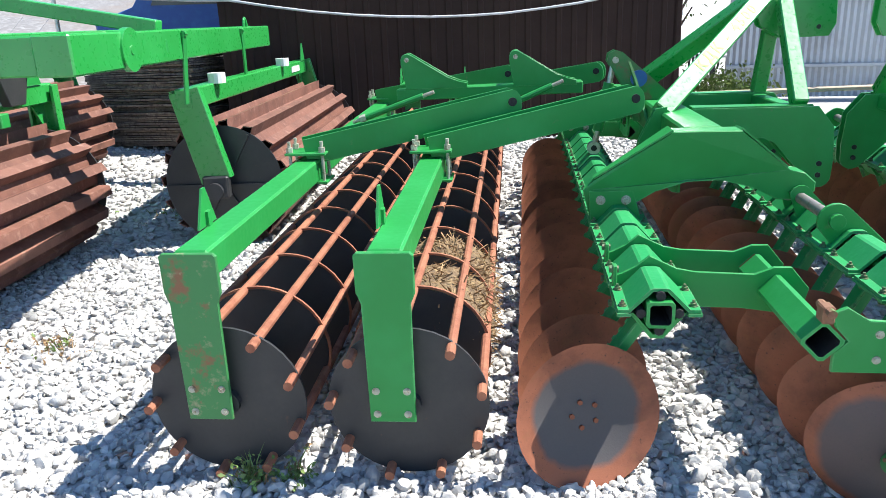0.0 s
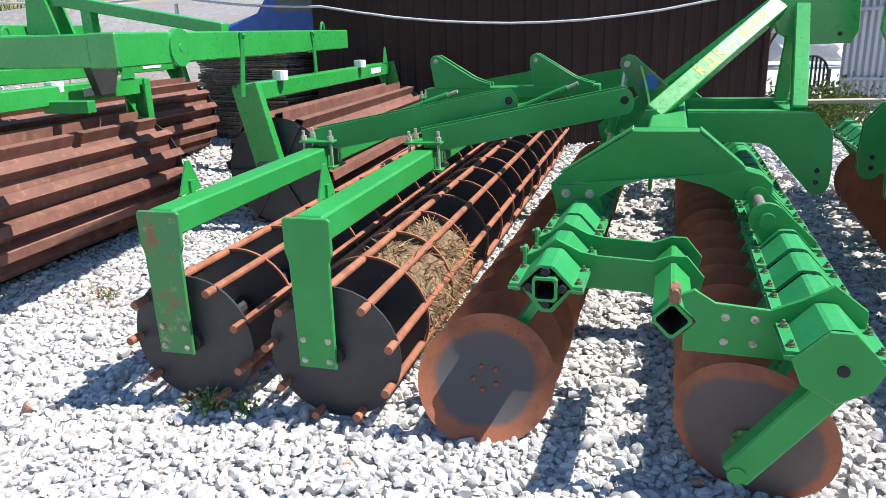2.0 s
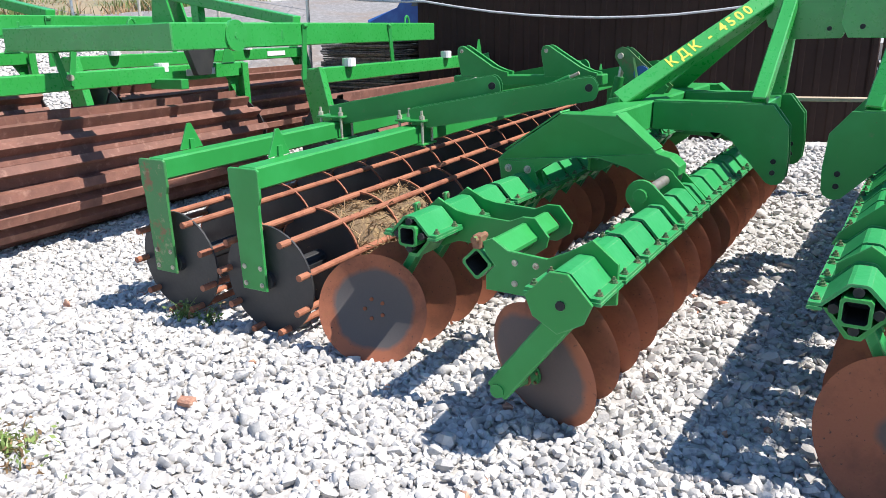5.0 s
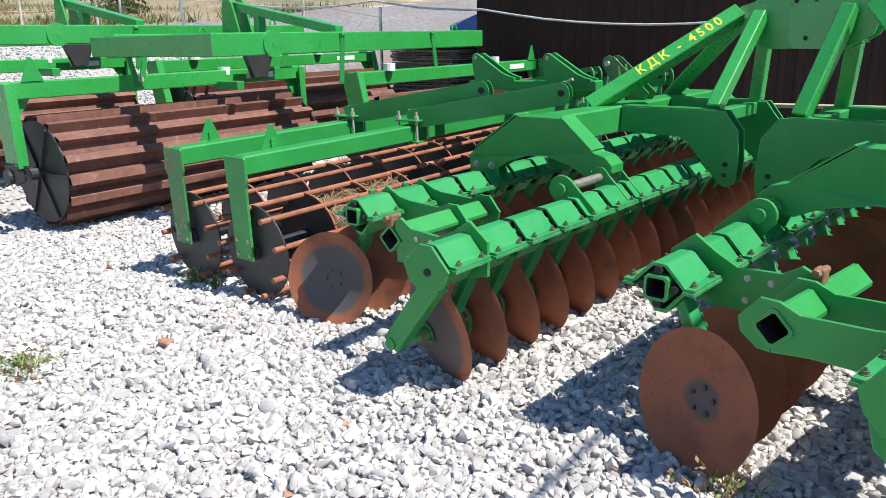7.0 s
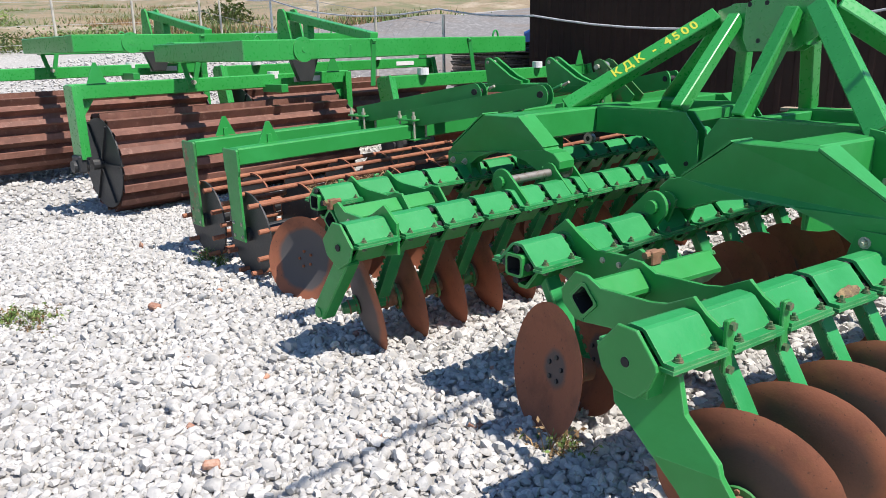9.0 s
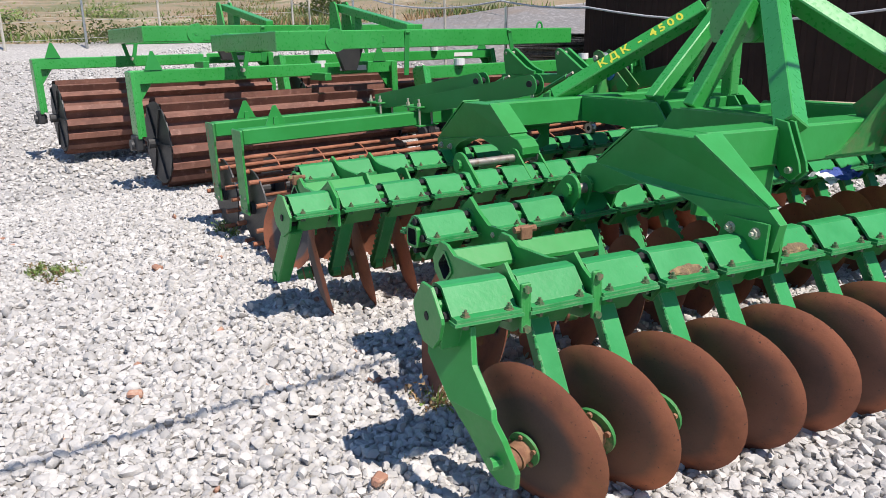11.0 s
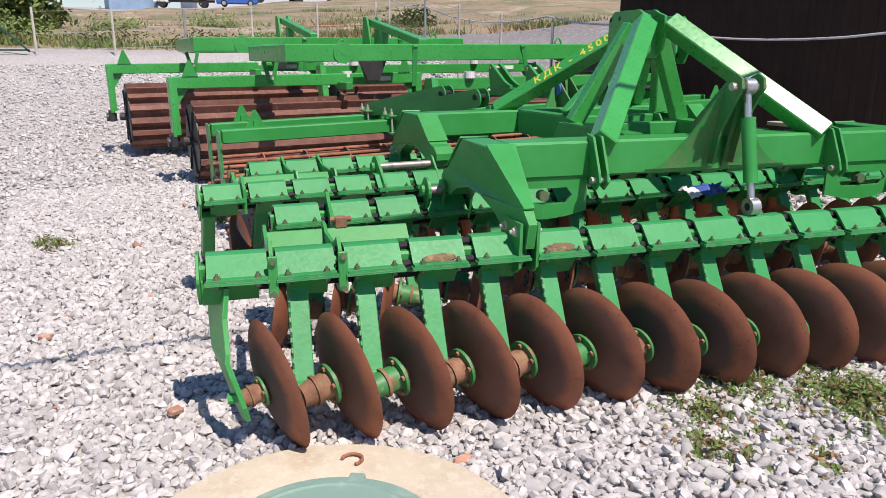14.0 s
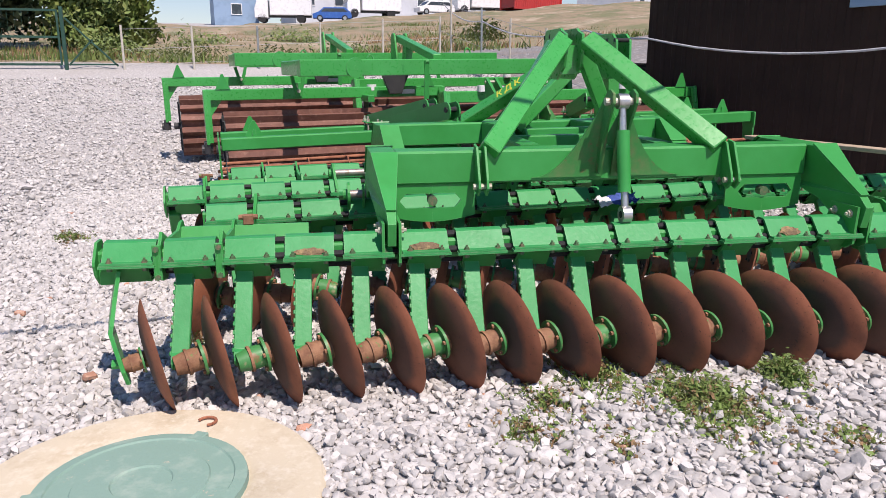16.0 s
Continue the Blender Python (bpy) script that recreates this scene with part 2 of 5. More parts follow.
def rod(bm, p0, p1, r, n=10, r2=None, mat=0):
    p0, p1 = Vector(p0), Vector(p1)
    m = Matrix.Translation((p0 + p1) / 2) @ frame_along(p0, p1)
    o = bmesh.ops.create_cone(bm, cap_ends=True, segments=n, radius1=r, radius2=r if r2 is None else r2, depth=(p1 - p0).length, matrix=m)
    for f in {f for v in o["verts"] for f in v.link_faces}:
        f.material_index = mat


def plate(bm, pts, a, b, axis="y", bev=0.0, mat=0):
    """The outline pts in the plane across axis, as a slab from a to b."""
    def at(p, q, d):
        return {"y": (p, d, q), "x": (d, p, q), "z": (p, q, d)}[axis]
    lo = [bm.verts.new(at(p, q, a)) for p, q in pts]
    hi = [bm.verts.new(at(p, q, b)) for p, q in pts]
    fs = [bm.faces.new(lo), bm.faces.new(list(reversed(hi)))]
    n = len(pts)
    for k in range(n):
        fs.append(bm.faces.new((lo[k], lo[(k + 1) % n], hi[(k + 1) % n], hi[k])))
    for f in fs:
        f.material_index = mat
    if bev:
        es = [e for e in set(fs[0].edges) | set(fs[1].edges)]
        o = bmesh.ops.bevel(bm, geom=es, offset=bev, segments=1, affect="EDGES", profile=0.5)
        for f in o["faces"]:
            f.material_index = mat


def bolt(bm, p, way=(0, 0, 1), r=0.013, h=0.014, shank=0.012, mat=0):
    p, w = Vector(p), Vector(way).normalized()
    rod(bm, p, p + w * 0.003, r * 1.35, 10, mat=mat)
    rod(bm, p + w * 0.003, p + w * h, r, 6, mat=mat)
    rod(bm, p + w * h, p + w * (h + shank), r * 0.5, 6, mat=mat)


def arc(cx, cz, r, a0, a1, n):
    return [(cx + r * math.cos(radians(a0 + (a1 - a0) * k / n)), cz + r * math.sin(radians(a0 + (a1 - a0) * k / n))) for k in range(n + 1)]


# ---- ground ----
def gz(x, y):
    """Height of the yard: level in the middle, rising softly behind and to the west."""
    s = max(0.0, -2.5 - x + 0.6 * max(0.0, y - 4.0))
    z = 0.012 * s * s if s < 11 else 1.452 + 0.067 * (s - 11)
    z += 0.026 * max(0.0, min(y, 9.0) - 2.1)
    z += 0.045 * max(0.0, min(y, 60.0) - 12.0) * max(0.0, min(1.0, -x / 6))
    d = math.hypot(x - 2, y - 3)
    z = min(z, 7.2)
    return z + 0.012 * noise.noise((x * 0.9, y * 0.9, 0.3)) + 0.02 * noise.noise((x * 0.2, y * 0.2, 1.7)) * min(1, d / 6)


def sheet(name, xs, ys, mat, label, category, lift=0.0):
    grid = [(x, y, gz(x, y) + lift) for y in ys for x in xs]
    n = len(xs)
    faces = [(j * n + i, j * n + i + 1, (j + 1) * n + i + 1, (j + 1) * n + i) for j in range(len(ys) - 1) for i in range(n - 1)]
    me = bpy.data.meshes.new(name)
    me.from_pydata(grid, [], faces)
    me.materials.append(mat)
    me.shade_smooth()
    return tagged(new(name, me), label, category, "", "structure")


def steps(a, b, fine_a, fine_b, fine, coarse_n):
    left = [fine_a - (fine_a - a) * (k / coarse_n) ** 2 for k in range(coarse_n, 0, -1)]
    mid = list(np.arange(fine_a, fine_b, fine))
    right = [fine_b + (b - fine_b) * (k / coarse_n) ** 2 for k in range(0, coarse_n + 1)]
    return left + mid + right


sheet("ground", steps(-900, 900, -16, 8, 0.25, 26), steps(-900, 900, -6, 14, 0.25, 26), EARTH, "yard covered in white crushed gravel", "ground")


def stones(name, count, place, size, mat, label, seed, fine=False):
    """Many angular stones as one mesh."""
    rng = np.random.default_rng(seed)
    bm = bmesh.new()
    if fine:
        bmesh.ops.create_uvsphere(bm, u_segments=6, v_segments=4, radius=1)
        bmesh.ops.triangulate(bm, faces=bm.faces)
    else:
        bmesh.ops.create_icosphere(bm, subdivisions=1, radius=1)
    bm.verts.index_update()
    bv = np.array([v.co[:] for v in bm.verts])
    bf = np.array([[v.index for v in f.verts] for f in bm.faces])
    bm.free()
    kinds = []
    for k in range(14):
        v = bv * (1 + rng.uniform(-0.15, 0.15, (len(bv), 1)))
        for c in range(5):
            d = rng.normal(size=3)
            d /= np.linalg.norm(d)
            far = v @ d
            v = v - np.outer(np.maximum(0, far - 0.55), d)
        kinds.append(v)
    xy = place(rng, count)
    n = len(xy)
    r = size[0] * np.exp(rng.normal(0, size[1], n))
    sc = np.stack([r * rng.uniform(1.0, 1.5, n), r * rng.uniform(0.75, 1.05, n), r * rng.uniform(0.6, 0.95, n)], 1)
    yaw, tip = rng.uniform(0, 2 * np.pi, n), rng.normal(0, 0.35, (n, 2))
    z = np.array([gz(x, y) for x, y in xy]) + sc[:, 2] * rng.uniform(0.15, 1.0, n)
    pick = rng.integers(0, len(kinds), n)
    allv = np.array(kinds)[pick] * sc[:, None, :]
    for ax, an in ((1, tip[:, 0]), (0, tip[:, 1])):
        c, s = np.cos(an)[:, None], np.sin(an)[:, None]
        o, w = (0, 2) if ax == 1 else (1, 2)
        a, b = allv[:, :, o].copy(), allv[:, :, w].copy()
        allv[:, :, o], allv[:, :, w] = a * c - b * s, a * s + b * c
    c, s = np.cos(yaw)[:, None], np.sin(yaw)[:, None]
    a, b = allv[:, :, 0].copy(), allv[:, :, 1].copy()
    allv[:, :, 0], allv[:, :, 1] = a * c - b * s + xy[:, 0:1], a * s + b * c + xy[:, 1:2]
    allv[:, :, 2] += z[:, None]
    fs = (bf[None] + (np.arange(n) * len(bv))[:, None, None]).reshape(-1)
    me = bpy.data.meshes.new(name)
    me.vertices.add(n * len(bv))
    me.vertices.foreach_set("co", allv.reshape(-1))
    nf = n * len(bf)
    me.loops.add(nf * 3)
    me.loops.foreach_set("vertex_index", fs)
    me.polygons.add(nf)
    me.polygons.foreach_set("loop_start", np.arange(nf) * 3)
    me.update(calc_edges=True)
    me.shade_smooth()
    me.set_sharp_from_angle(angle=radians(44 if fine else 55))
    me.materials.append(mat)
    return tagged(new(name, me), label, "gravel", "", "stuff")


MANHOLE = (4.42, 1.62)


def clear(xy):
    return xy[np.hypot(xy[:, 0] - MANHOLE[0], xy[:, 1] - MANHOLE[1]) > 0.60]


def near_place(rng, n):
    xy = np.stack([rng.uniform(-2.4, 6.2, n), rng.uniform(0.25, 4.6, n)], 1)
    return clear(xy[xy[:, 1] > 0.25 + 0.28 * np.maximum(0, xy[:, 0] - 3.2)])


def far_place(rng, n):
    r = rng.uniform(0, 1, n)
    xy = np.stack([2.6 - 15 * r ** 1.3, rng.uniform(-3.2, 8.5, n)], 1)
    inside = (xy[:, 0] > -2.4) & (xy[:, 1] > 0.25) & (xy[:, 1] < 4.6)
    return xy[~inside]


def back_place(rng, n):
    return np.stack([rng.uniform(2.4, 8.0, n), rng.uniform(4.6, 9.5, n)], 1)


def pink_place(rng, n):
    return clear(np.stack([rng.uniform(-1, 5.5, n), rng.uniform(0.4, 4.0, n)], 1))


def edge_place(rng, n):
    """The strip of yard nearest the walk."""
    xy = near_place(rng, n)
    return xy[xy[:, 1] < 2.3]


def middle_place(rng, n):
    xy = near_place(rng, n)
    return xy[xy[:, 1] >= 2.3]


stones("gravel", 78000, edge_place, (0.0180, 0.25), STONE, "white and grey crushed stones over the yard", 3, True)
stones("gravel", 76000, middle_place, (0.0185, 0.25), STONE, "white and grey crushed stones beneath the harrows", 8)
stones("gravel", 44000, far_place, (0.0225, 0.28), STONE, "pale crushed stones farther over the yard", 4)
stones("gravel", 11000, back_place, (0.0215, 0.28), STONE, "pale crushed stones behind the harrows", 6)
stones("gravel", 110, pink_place, (0.019, 0.25), PINK, "reddish stones scattered among white gravel", 5)


# ---- the disc harrows ----
PITCH, ROWN, ZT, SPAN = 0.25, 18, 0.60, 0.82
DISC_R = 0.247


def disc_material(outer=0.236, inner=0.196, centre=(0.050, 0.040, 0.037), least=0.55):
    m = RUST.copy()
    m.name = "disc_rust_and_worn_paint"
    nt = m.node_tree
    b = nt.nodes["Principled BSDF"]
    old = b.inputs["Base Color"].links[0].from_socket
    tc = nt.nodes.new("ShaderNodeTexCoord")
    flat = nt.nodes.new("ShaderNodeVectorMath")
    flat.operation = "MULTIPLY"
    flat.inputs[1].default_value = (1, 1, 0)
    ln = nt.nodes.new("ShaderNodeVectorMath")
    ln.operation = "LENGTH"
    nz = nt.nodes.new("ShaderNodeTexNoise")
    nz.inputs["Scale"].default_value, nz.inputs["Detail"].default_value = 9, 5
    ma = nt.nodes.new("ShaderNodeMath")
    ma.operation, ma.inputs[1].default_value = "MULTIPLY_ADD", 0.05
    ra = nt.nodes.new("ShaderNodeMapRange")
    ra.inputs["From Min"].default_value, ra.inputs["From Max"].default_value = outer, inner
    info = nt.nodes.new("ShaderNodeObjectInfo")
    rv = nt.nodes.new("ShaderNodeMath")
    rv.operation, rv.inputs[1].default_value, rv.inputs[2].default_value = "MULTIPLY_ADD", 0.055, -0.02
    ad = nt.nodes.new("ShaderNodeMath")
    nt.links.new(info.outputs["Random"], rv.inputs[0])
    nt.links.new(rv.outputs[0], ad.inputs[1])
    mix = nt.nodes.new("ShaderNodeMix")
    mix.data_type = "RGBA"
    mix.inputs["B"].default_value = (*centre, 1)
    nt.links.new(tc.outputs["Object"], flat.inputs[0])
    nt.links.new(flat.outputs[0], ln.inputs[0])
    nt.links.new(tc.outputs["Object"], nz.inputs["Vector"])
    nt.links.new(nz.outputs["Fac"], ma.inputs[0])
    nt.links.new(ln.outputs["Value"], ma.inputs[2])
    nt.links.new(ma.outputs[0], ad.inputs[0])
    nt.links.new(ad.outputs[0], ra.inputs["Value"])
    amount = nt.nodes.new("ShaderNodeMath")
    amount.operation = "MULTIPLY"
    part_of = nt.nodes.new("ShaderNodeMapRange")
    part_of.inputs["To Min"].default_value, part_of.inputs["To Max"].default_value = least, 0.98
    nt.links.new(info.outputs["Random"], part_of.inputs["Value"])
    nt.links.new(ra.outputs[0], amount.inputs[0])
    nt.links.new(part_of.outputs[0], amount.inputs[1])
    nt.links.new(amount.outputs[0], mix.inputs["Factor"])
    nt.links.new(old, mix.inputs["A"])
    nt.links.new(mix.outputs["Result"], b.inputs["Base Color"])
    b.inputs["Specular IOR Level"].default_value = 0.45
    return m


DISCMAT = disc_material()


PLAINDISC = disc_material(0.115, 0.092, (0.085, 0.078, 0.075), 0.75)
RUSTDISC = disc_material(0.12, 0.09, (0.13, 0.060, 0.040), 0.4)
GREYDISC = disc_material(0.252, 0.228, (0.090, 0.085, 0.085), 0.8)


def disc_mesh(face):
    """A dished disc about its z axis; the hollow side faces +z."""
    bm = bmesh.new()
    n, deep, thick = 40, 0.042, 0.006
    prof = [(0.0, -deep), (0.075, -deep)]
    prof += [(0.075 + (DISC_R - 0.075) * k / 5, -deep + deep * (k / 5) ** 1.7) for k in range(1, 6)]
    back = [(r, z - thick) for r, z in reversed(prof)]
    back[0] = (DISC_R - 0.012, -0.009)
    rings = []
    for r, z in prof + back:
        if r == 0:
            rings.append([bm.verts.new((0, 0, z))])
        else:
            rings.append([bm.verts.new((r * math.cos(2 * math.pi * k / n), r * math.sin(2 * math.pi * k / n), z)) for k in range(n)])
    for a, b in zip(rings, rings[1:]):
        for k in range(n):
            q = (k + 1) % n
            if len(a) == 1:
                bm.faces.new((a[0], b[k], b[q]))
            elif len(b) == 1:
                bm.faces.new((a[k], b[0], a[q]))
            else:
                bm.faces.new((a[k], b[k], b[q], a[q]))
    for k in range(5):
        c = (0.045 * math.cos(k * 1.2566), 0.045 * math.sin(k * 1.2566))
        rod(bm, (*c, -deep), (*c, -deep + 0.008), 0.009, 6, mat=1)
    return mesh_of("disc", bm, [face, BLACK if face == PLAINDISC else RUST], True)


def cap_mesh():
    """The roof-shaped upper clamp with its bolted lips, about the tube's centre."""
    bm = bmesh.new()
    h = 0.105
    prof = [(-0.125, 0.0), (-0.088, 0.0), (-0.020, 0.070), (0.020, 0.070), (0.088, 0.0), (0.125, 0.0),
            (0.125, 0.010), (0.092, 0.010), (0.030, 0.076), (0.018, 0.080), (-0.018, 0.080), (-0.030, 0.076), (-0.092, 0.010), (-0.125, 0.010)]
    plate(bm, prof, -h, h, "y")
    box(bm, (0.107, 0, -0.006), (0.042, 0.222, 0.010))
    box(bm, (-0.107, 0, -0.006), (0.042, 0.222, 0.010))
    for x in (-0.108, 0.108):
        for y in (-0.07, 0.07):
            bolt(bm, (x, y, 0.010), r=0.0105, h=0.011, shank=0.009, mat=1)
            rod(bm, (x, y, -0.012), (x, y, -0.026), 0.012, 6, mat=1)
    return mesh_of("clamp_cap", bm, [DUSTY, BOLT])


def saddle_mesh():
    """The lower clamp: a V under the tube."""
    bm = bmesh.new()
    prof = [(-0.088, -0.012), (-0.02, -0.098), (0.02, -0.098), (0.088, -0.012), (0.074, -0.012), (0.012, -0.085), (-0.012, -0.085), (-0.074, -0.012)]
    plate(bm, prof, -0.075, 0.075, "y")
    return mesh_of("clamp_saddle", bm, [GREEN])


def arm_mesh(side):
    """The sprung arm from the clamp down to the hub; side is the way along y in which the disc sits."""
    bm = bmesh.new()
    top, low = Vector((-0.03, -0.035 * side, -0.07)), Vector((-0.235 if side < 0 else -0.185, -0.045 * side, -0.385))
    beam(bm, top, low, 0.072, 0.036, 0.004, (1, 0, 0.6))
    for s in (-1, 1):
        beam(bm, top + Vector((0.012, s * 0.033, 0.012)), low + Vector((0.012, s * 0.033, 0.012)), 0.007, 0.03, 0, (1, 0, 0.6))
    for k in range(9):
        p = top.lerp(low, 0.10 + k * 0.10) + Vector((-0.020, -0.036 * side, 0.0))
        box(bm, p, (0.014, 0.010, 0.020), Matrix.Rotation(radians(33), 4, "Y"), 0.003)
    rod(bm, low + Vector((0, -0.03, 0)), low + Vector((0, 0.03, 0)), 0.036, 12)
    return mesh_of("arm", bm, [DUSTY])


def end_arm_mesh(side):
    """The flat, cranked plate arm at a row's end."""
    bm = bmesh.new()
    pts = [(-0.095, -0.03), (0.095, -0.03), (0.055, -0.15), (-0.075, -0.25), (-0.13, -0.34), (-0.175, -0.44), (-0.215, -0.475), (-0.275, -0.46), (-0.295, -0.40), (-0.27, -0.30), (-0.235, -0.22), (-0.13, -0.13)]
    plate(bm, pts, -0.06 * side - 0.009, -0.06 * side + 0.009, "y", 0.002)
    bmesh.ops.bisect_plane(bm, geom=list(bm.verts) + list(bm.edges) + list(bm.faces), plane_co=(0, 0, -0.25), plane_no=(0, 0, 1))
    for v in bm.verts:
        out = 0.055 * max(0.0, min(1.0, (-0.03 - v.co.z) / 0.22)) - 0.050 * max(0.0, min(1.0, (-0.25 - v.co.z) / 0.22))
        v.co.y -= side * (out + 0.26 * v.co.x)
    plate(bm, [(-0.100, -0.004), (-0.096, 0.012), (-0.032, 0.084), (0.032, 0.084), (0.096, 0.012), (0.100, -0.004), (0.080, -0.055), (0.035, -0.100), (-0.035, -0.100), (-0.080, -0.055)], -0.131 * side - 0.006, -0.131 * side + 0.006, "y", 0.002)
    beam(bm, (-0.01, -0.124 * side, -0.05), (-0.01, -0.05 * side, -0.05), 0.11, 0.09, 0.003)
    # dark rod end stands in for the shade in the plate's hole
    rod(bm, (0.0, -0.139 * side, -0.01), (0.0, -0.133 * side, -0.01), 0.014, 10, mat=1)
    rod(bm, (-0.235, -0.06 * side, -0.385), (-0.235, 0.03 * side, -0.385), 0.02, 8)
    return mesh_of("end_arm", bm, [GREEN, RUBBER_HOLES])


def box_arm_mesh(side):
    """The closing plate at the other row's end with its long boxed arm."""
    bm = bmesh.new()
    plate(bm, [(-0.112, -0.004), (-0.096, 0.012), (-0.030, 0.084), (0.030, 0.084), (0.096, 0.012), (0.112, -0.004), (0.085, -0.07), (0.0, -0.118), (-0.085, -0.07)], -0.131 * side - 0.006, -0.131 * side + 0.006, "y", 0.002)
    beam(bm, (0.01, -0.085 * side, -0.07), (-0.222, -0.085 * side, -0.38), 0.07, 0.085, 0.006, (1, 0, 0.6))
    # closing plate's hole: its shade drawn as a dark rod end
    rod(bm, (0.01, -0.142 * side, -0.02), (0.01, -0.136 * side, -0.02), 0.016, 10, mat=1)
    rod(bm, (-0.215, -0.125 * side, -0.372), (-0.215, -0.05 * side, -0.372), 0.026, 10)
    return mesh_of("box_arm", bm, [GREEN, RUBBER_HOLES])


def hub_mesh(rusty):
    """The bearing hub along z: flange at the disc (z = 0), neck towards -z."""
    bm = bmesh.new()
    rod(bm, (0, 0, -0.015), (0, 0, -0.040), 0.048, 16, mat=1)
    rod(bm, (0, 0, -0.040), (0, 0, -0.052), 0.076, 22)
    rod(bm, (0, 0, -0.052), (0, 0, -0.100), 0.050, 16, mat=1 if rusty else 0)
    rod(bm, (0, 0, -0.100), (0, 0, -0.112), 0.056, 16, mat=1)
    rod(bm, (0, 0, -0.112), (0, 0, -0.160), 0.048, 16, 0.040, mat=1 if rusty else 0)
    for k in range(5):
        a = k * 1.2566 + 0.3
        rod(bm, (0.063 * math.cos(a), 0.063 * math.sin(a), -0.052), (0.063 * math.cos(a), 0.063 * math.sin(a), -0.062), 0.010, 6, mat=1)
    return mesh_of("hub", bm, [SCRAPED, HUBRUST], True)


MESH = {"disc": disc_mesh(GREYDISC), "rust_disc": disc_mesh(RUSTDISC), "dark_disc": disc_mesh(DISCMAT), "plain_disc": disc_mesh(PLAINDISC), "cap": cap_mesh(), "saddle": saddle_mesh(), "hub": hub_mesh(True), "green_hub": hub_mesh(False),
        "arm+": arm_mesh(1), "arm-": arm_mesh(-1), "end": end_arm_mesh(-1), "boxed": box_arm_mesh(1)}


def arch(parent, y, fwd=0.0):
    """One of the two arched side frames over both disc rows."""
    bm = bmesh.new()
    inner = [(0.66, 0.700), (0.56, 0.757), (0.42, 0.792), (0.28, 0.786), (0.15, 0.742), (0.07, 0.690), (0.04, 0.64)]
    pts = [(-0.13, 0.64), (-0.155, 0.74), (-0.10, 0.79), (0.215, 0.998), (0.495, 0.998), (0.70, 0.825), (0.765, 0.815), (0.81, 0.775), (0.81, 0.735), (0.765, 0.70)] + inner
    bm.faces.ensure_lookup_table()
    plate(bm, pts, y - 0.062, y + 0.062, "y", 0.004)
    beam(bm, (-0.11, y, 0.793), (0.212, y, 1.004), 0.138, 0.008, 0, (0, 0, 1))
    beam(bm, (0.50, y, 1.002), (0.69, y, 0.842), 0.138, 0.008, 0, (0, 0, 1))
    for v in bm.verts:
        if v.co.x < 0.25:
            v.co.y = y + (v.co.y - y) * (0.30 + 0.70 * max(0.0, min(1.0, (v.co.x + 0.12) / 0.37)))
    for v in bm.verts:
        v.co.x += fwd * max(0.0, min(1.0, (v.co.x - 0.20) / 0.45))
    ob = part("arch", bm, GREEN, parent)
    for s in (-1, 1):
        bm = bmesh.new()
        plate(bm, [(-0.12, 0.56), (-0.13, 0.74), (0.06, 0.74), (0.10, 0.60), (0.06, 0.53), (-0.07, 0.53)], y + s * 0.036 - 0.006, y + s * 0.036 + 0.006, "y")
        for x in (-0.08, 0.03):
            bolt(bm, (x, y + s * 0.042, 0.70), (0, s, 0), 0.016, mat=1)
        part("foot_plate", bm, [GREEN, ZINC], ob)
    for s in (-1, 1):
        bm = bmesh.new()
        plate(bm, [(0.77, 0.57), (0.70, 0.76)] + arc(0.75, 0.735, 0.05, 160, 20, 5) + [(0.93, 0.62), (0.93, 0.57)], y + s * 0.075 - 0.006, y + s * 0.075 + 0.006, "y")
        part("pivot_lug", bm, GREEN, ob, "", Matrix.Translation((fwd, 0, -0.02)))
    return ob


def lettering(parent, text, m, size):
    cu = bpy.data.curves.new("lettering", "FONT")
    cu.body, cu.size, cu.extrude, cu.offset = text, size, 0.0006, 0.0022
    cu.space_character = 1.42
    cu.align_x, cu.align_y = "CENTER", "CENTER"
    cu.materials.append(YELLOW)
    ob = new("lettering", cu)
    ob.parent = parent
    ob.matrix_basis = m
    return tagged(ob, "yellow painted model lettering")


def roll_up(s):
    """The rear struts stand on an edge: the way in which their outer upper face looks."""
    w = Vector((0.64, s * -0.528, 0.52)).normalized()
    out = Vector((0, 0, 1)).cross(w).normalized()
    out = out if out.y * s > 0 else -out
    upper = Vector((0, 0, 1)) - w * w.z
    return out * 0.735 + upper.normalized() * 0.675


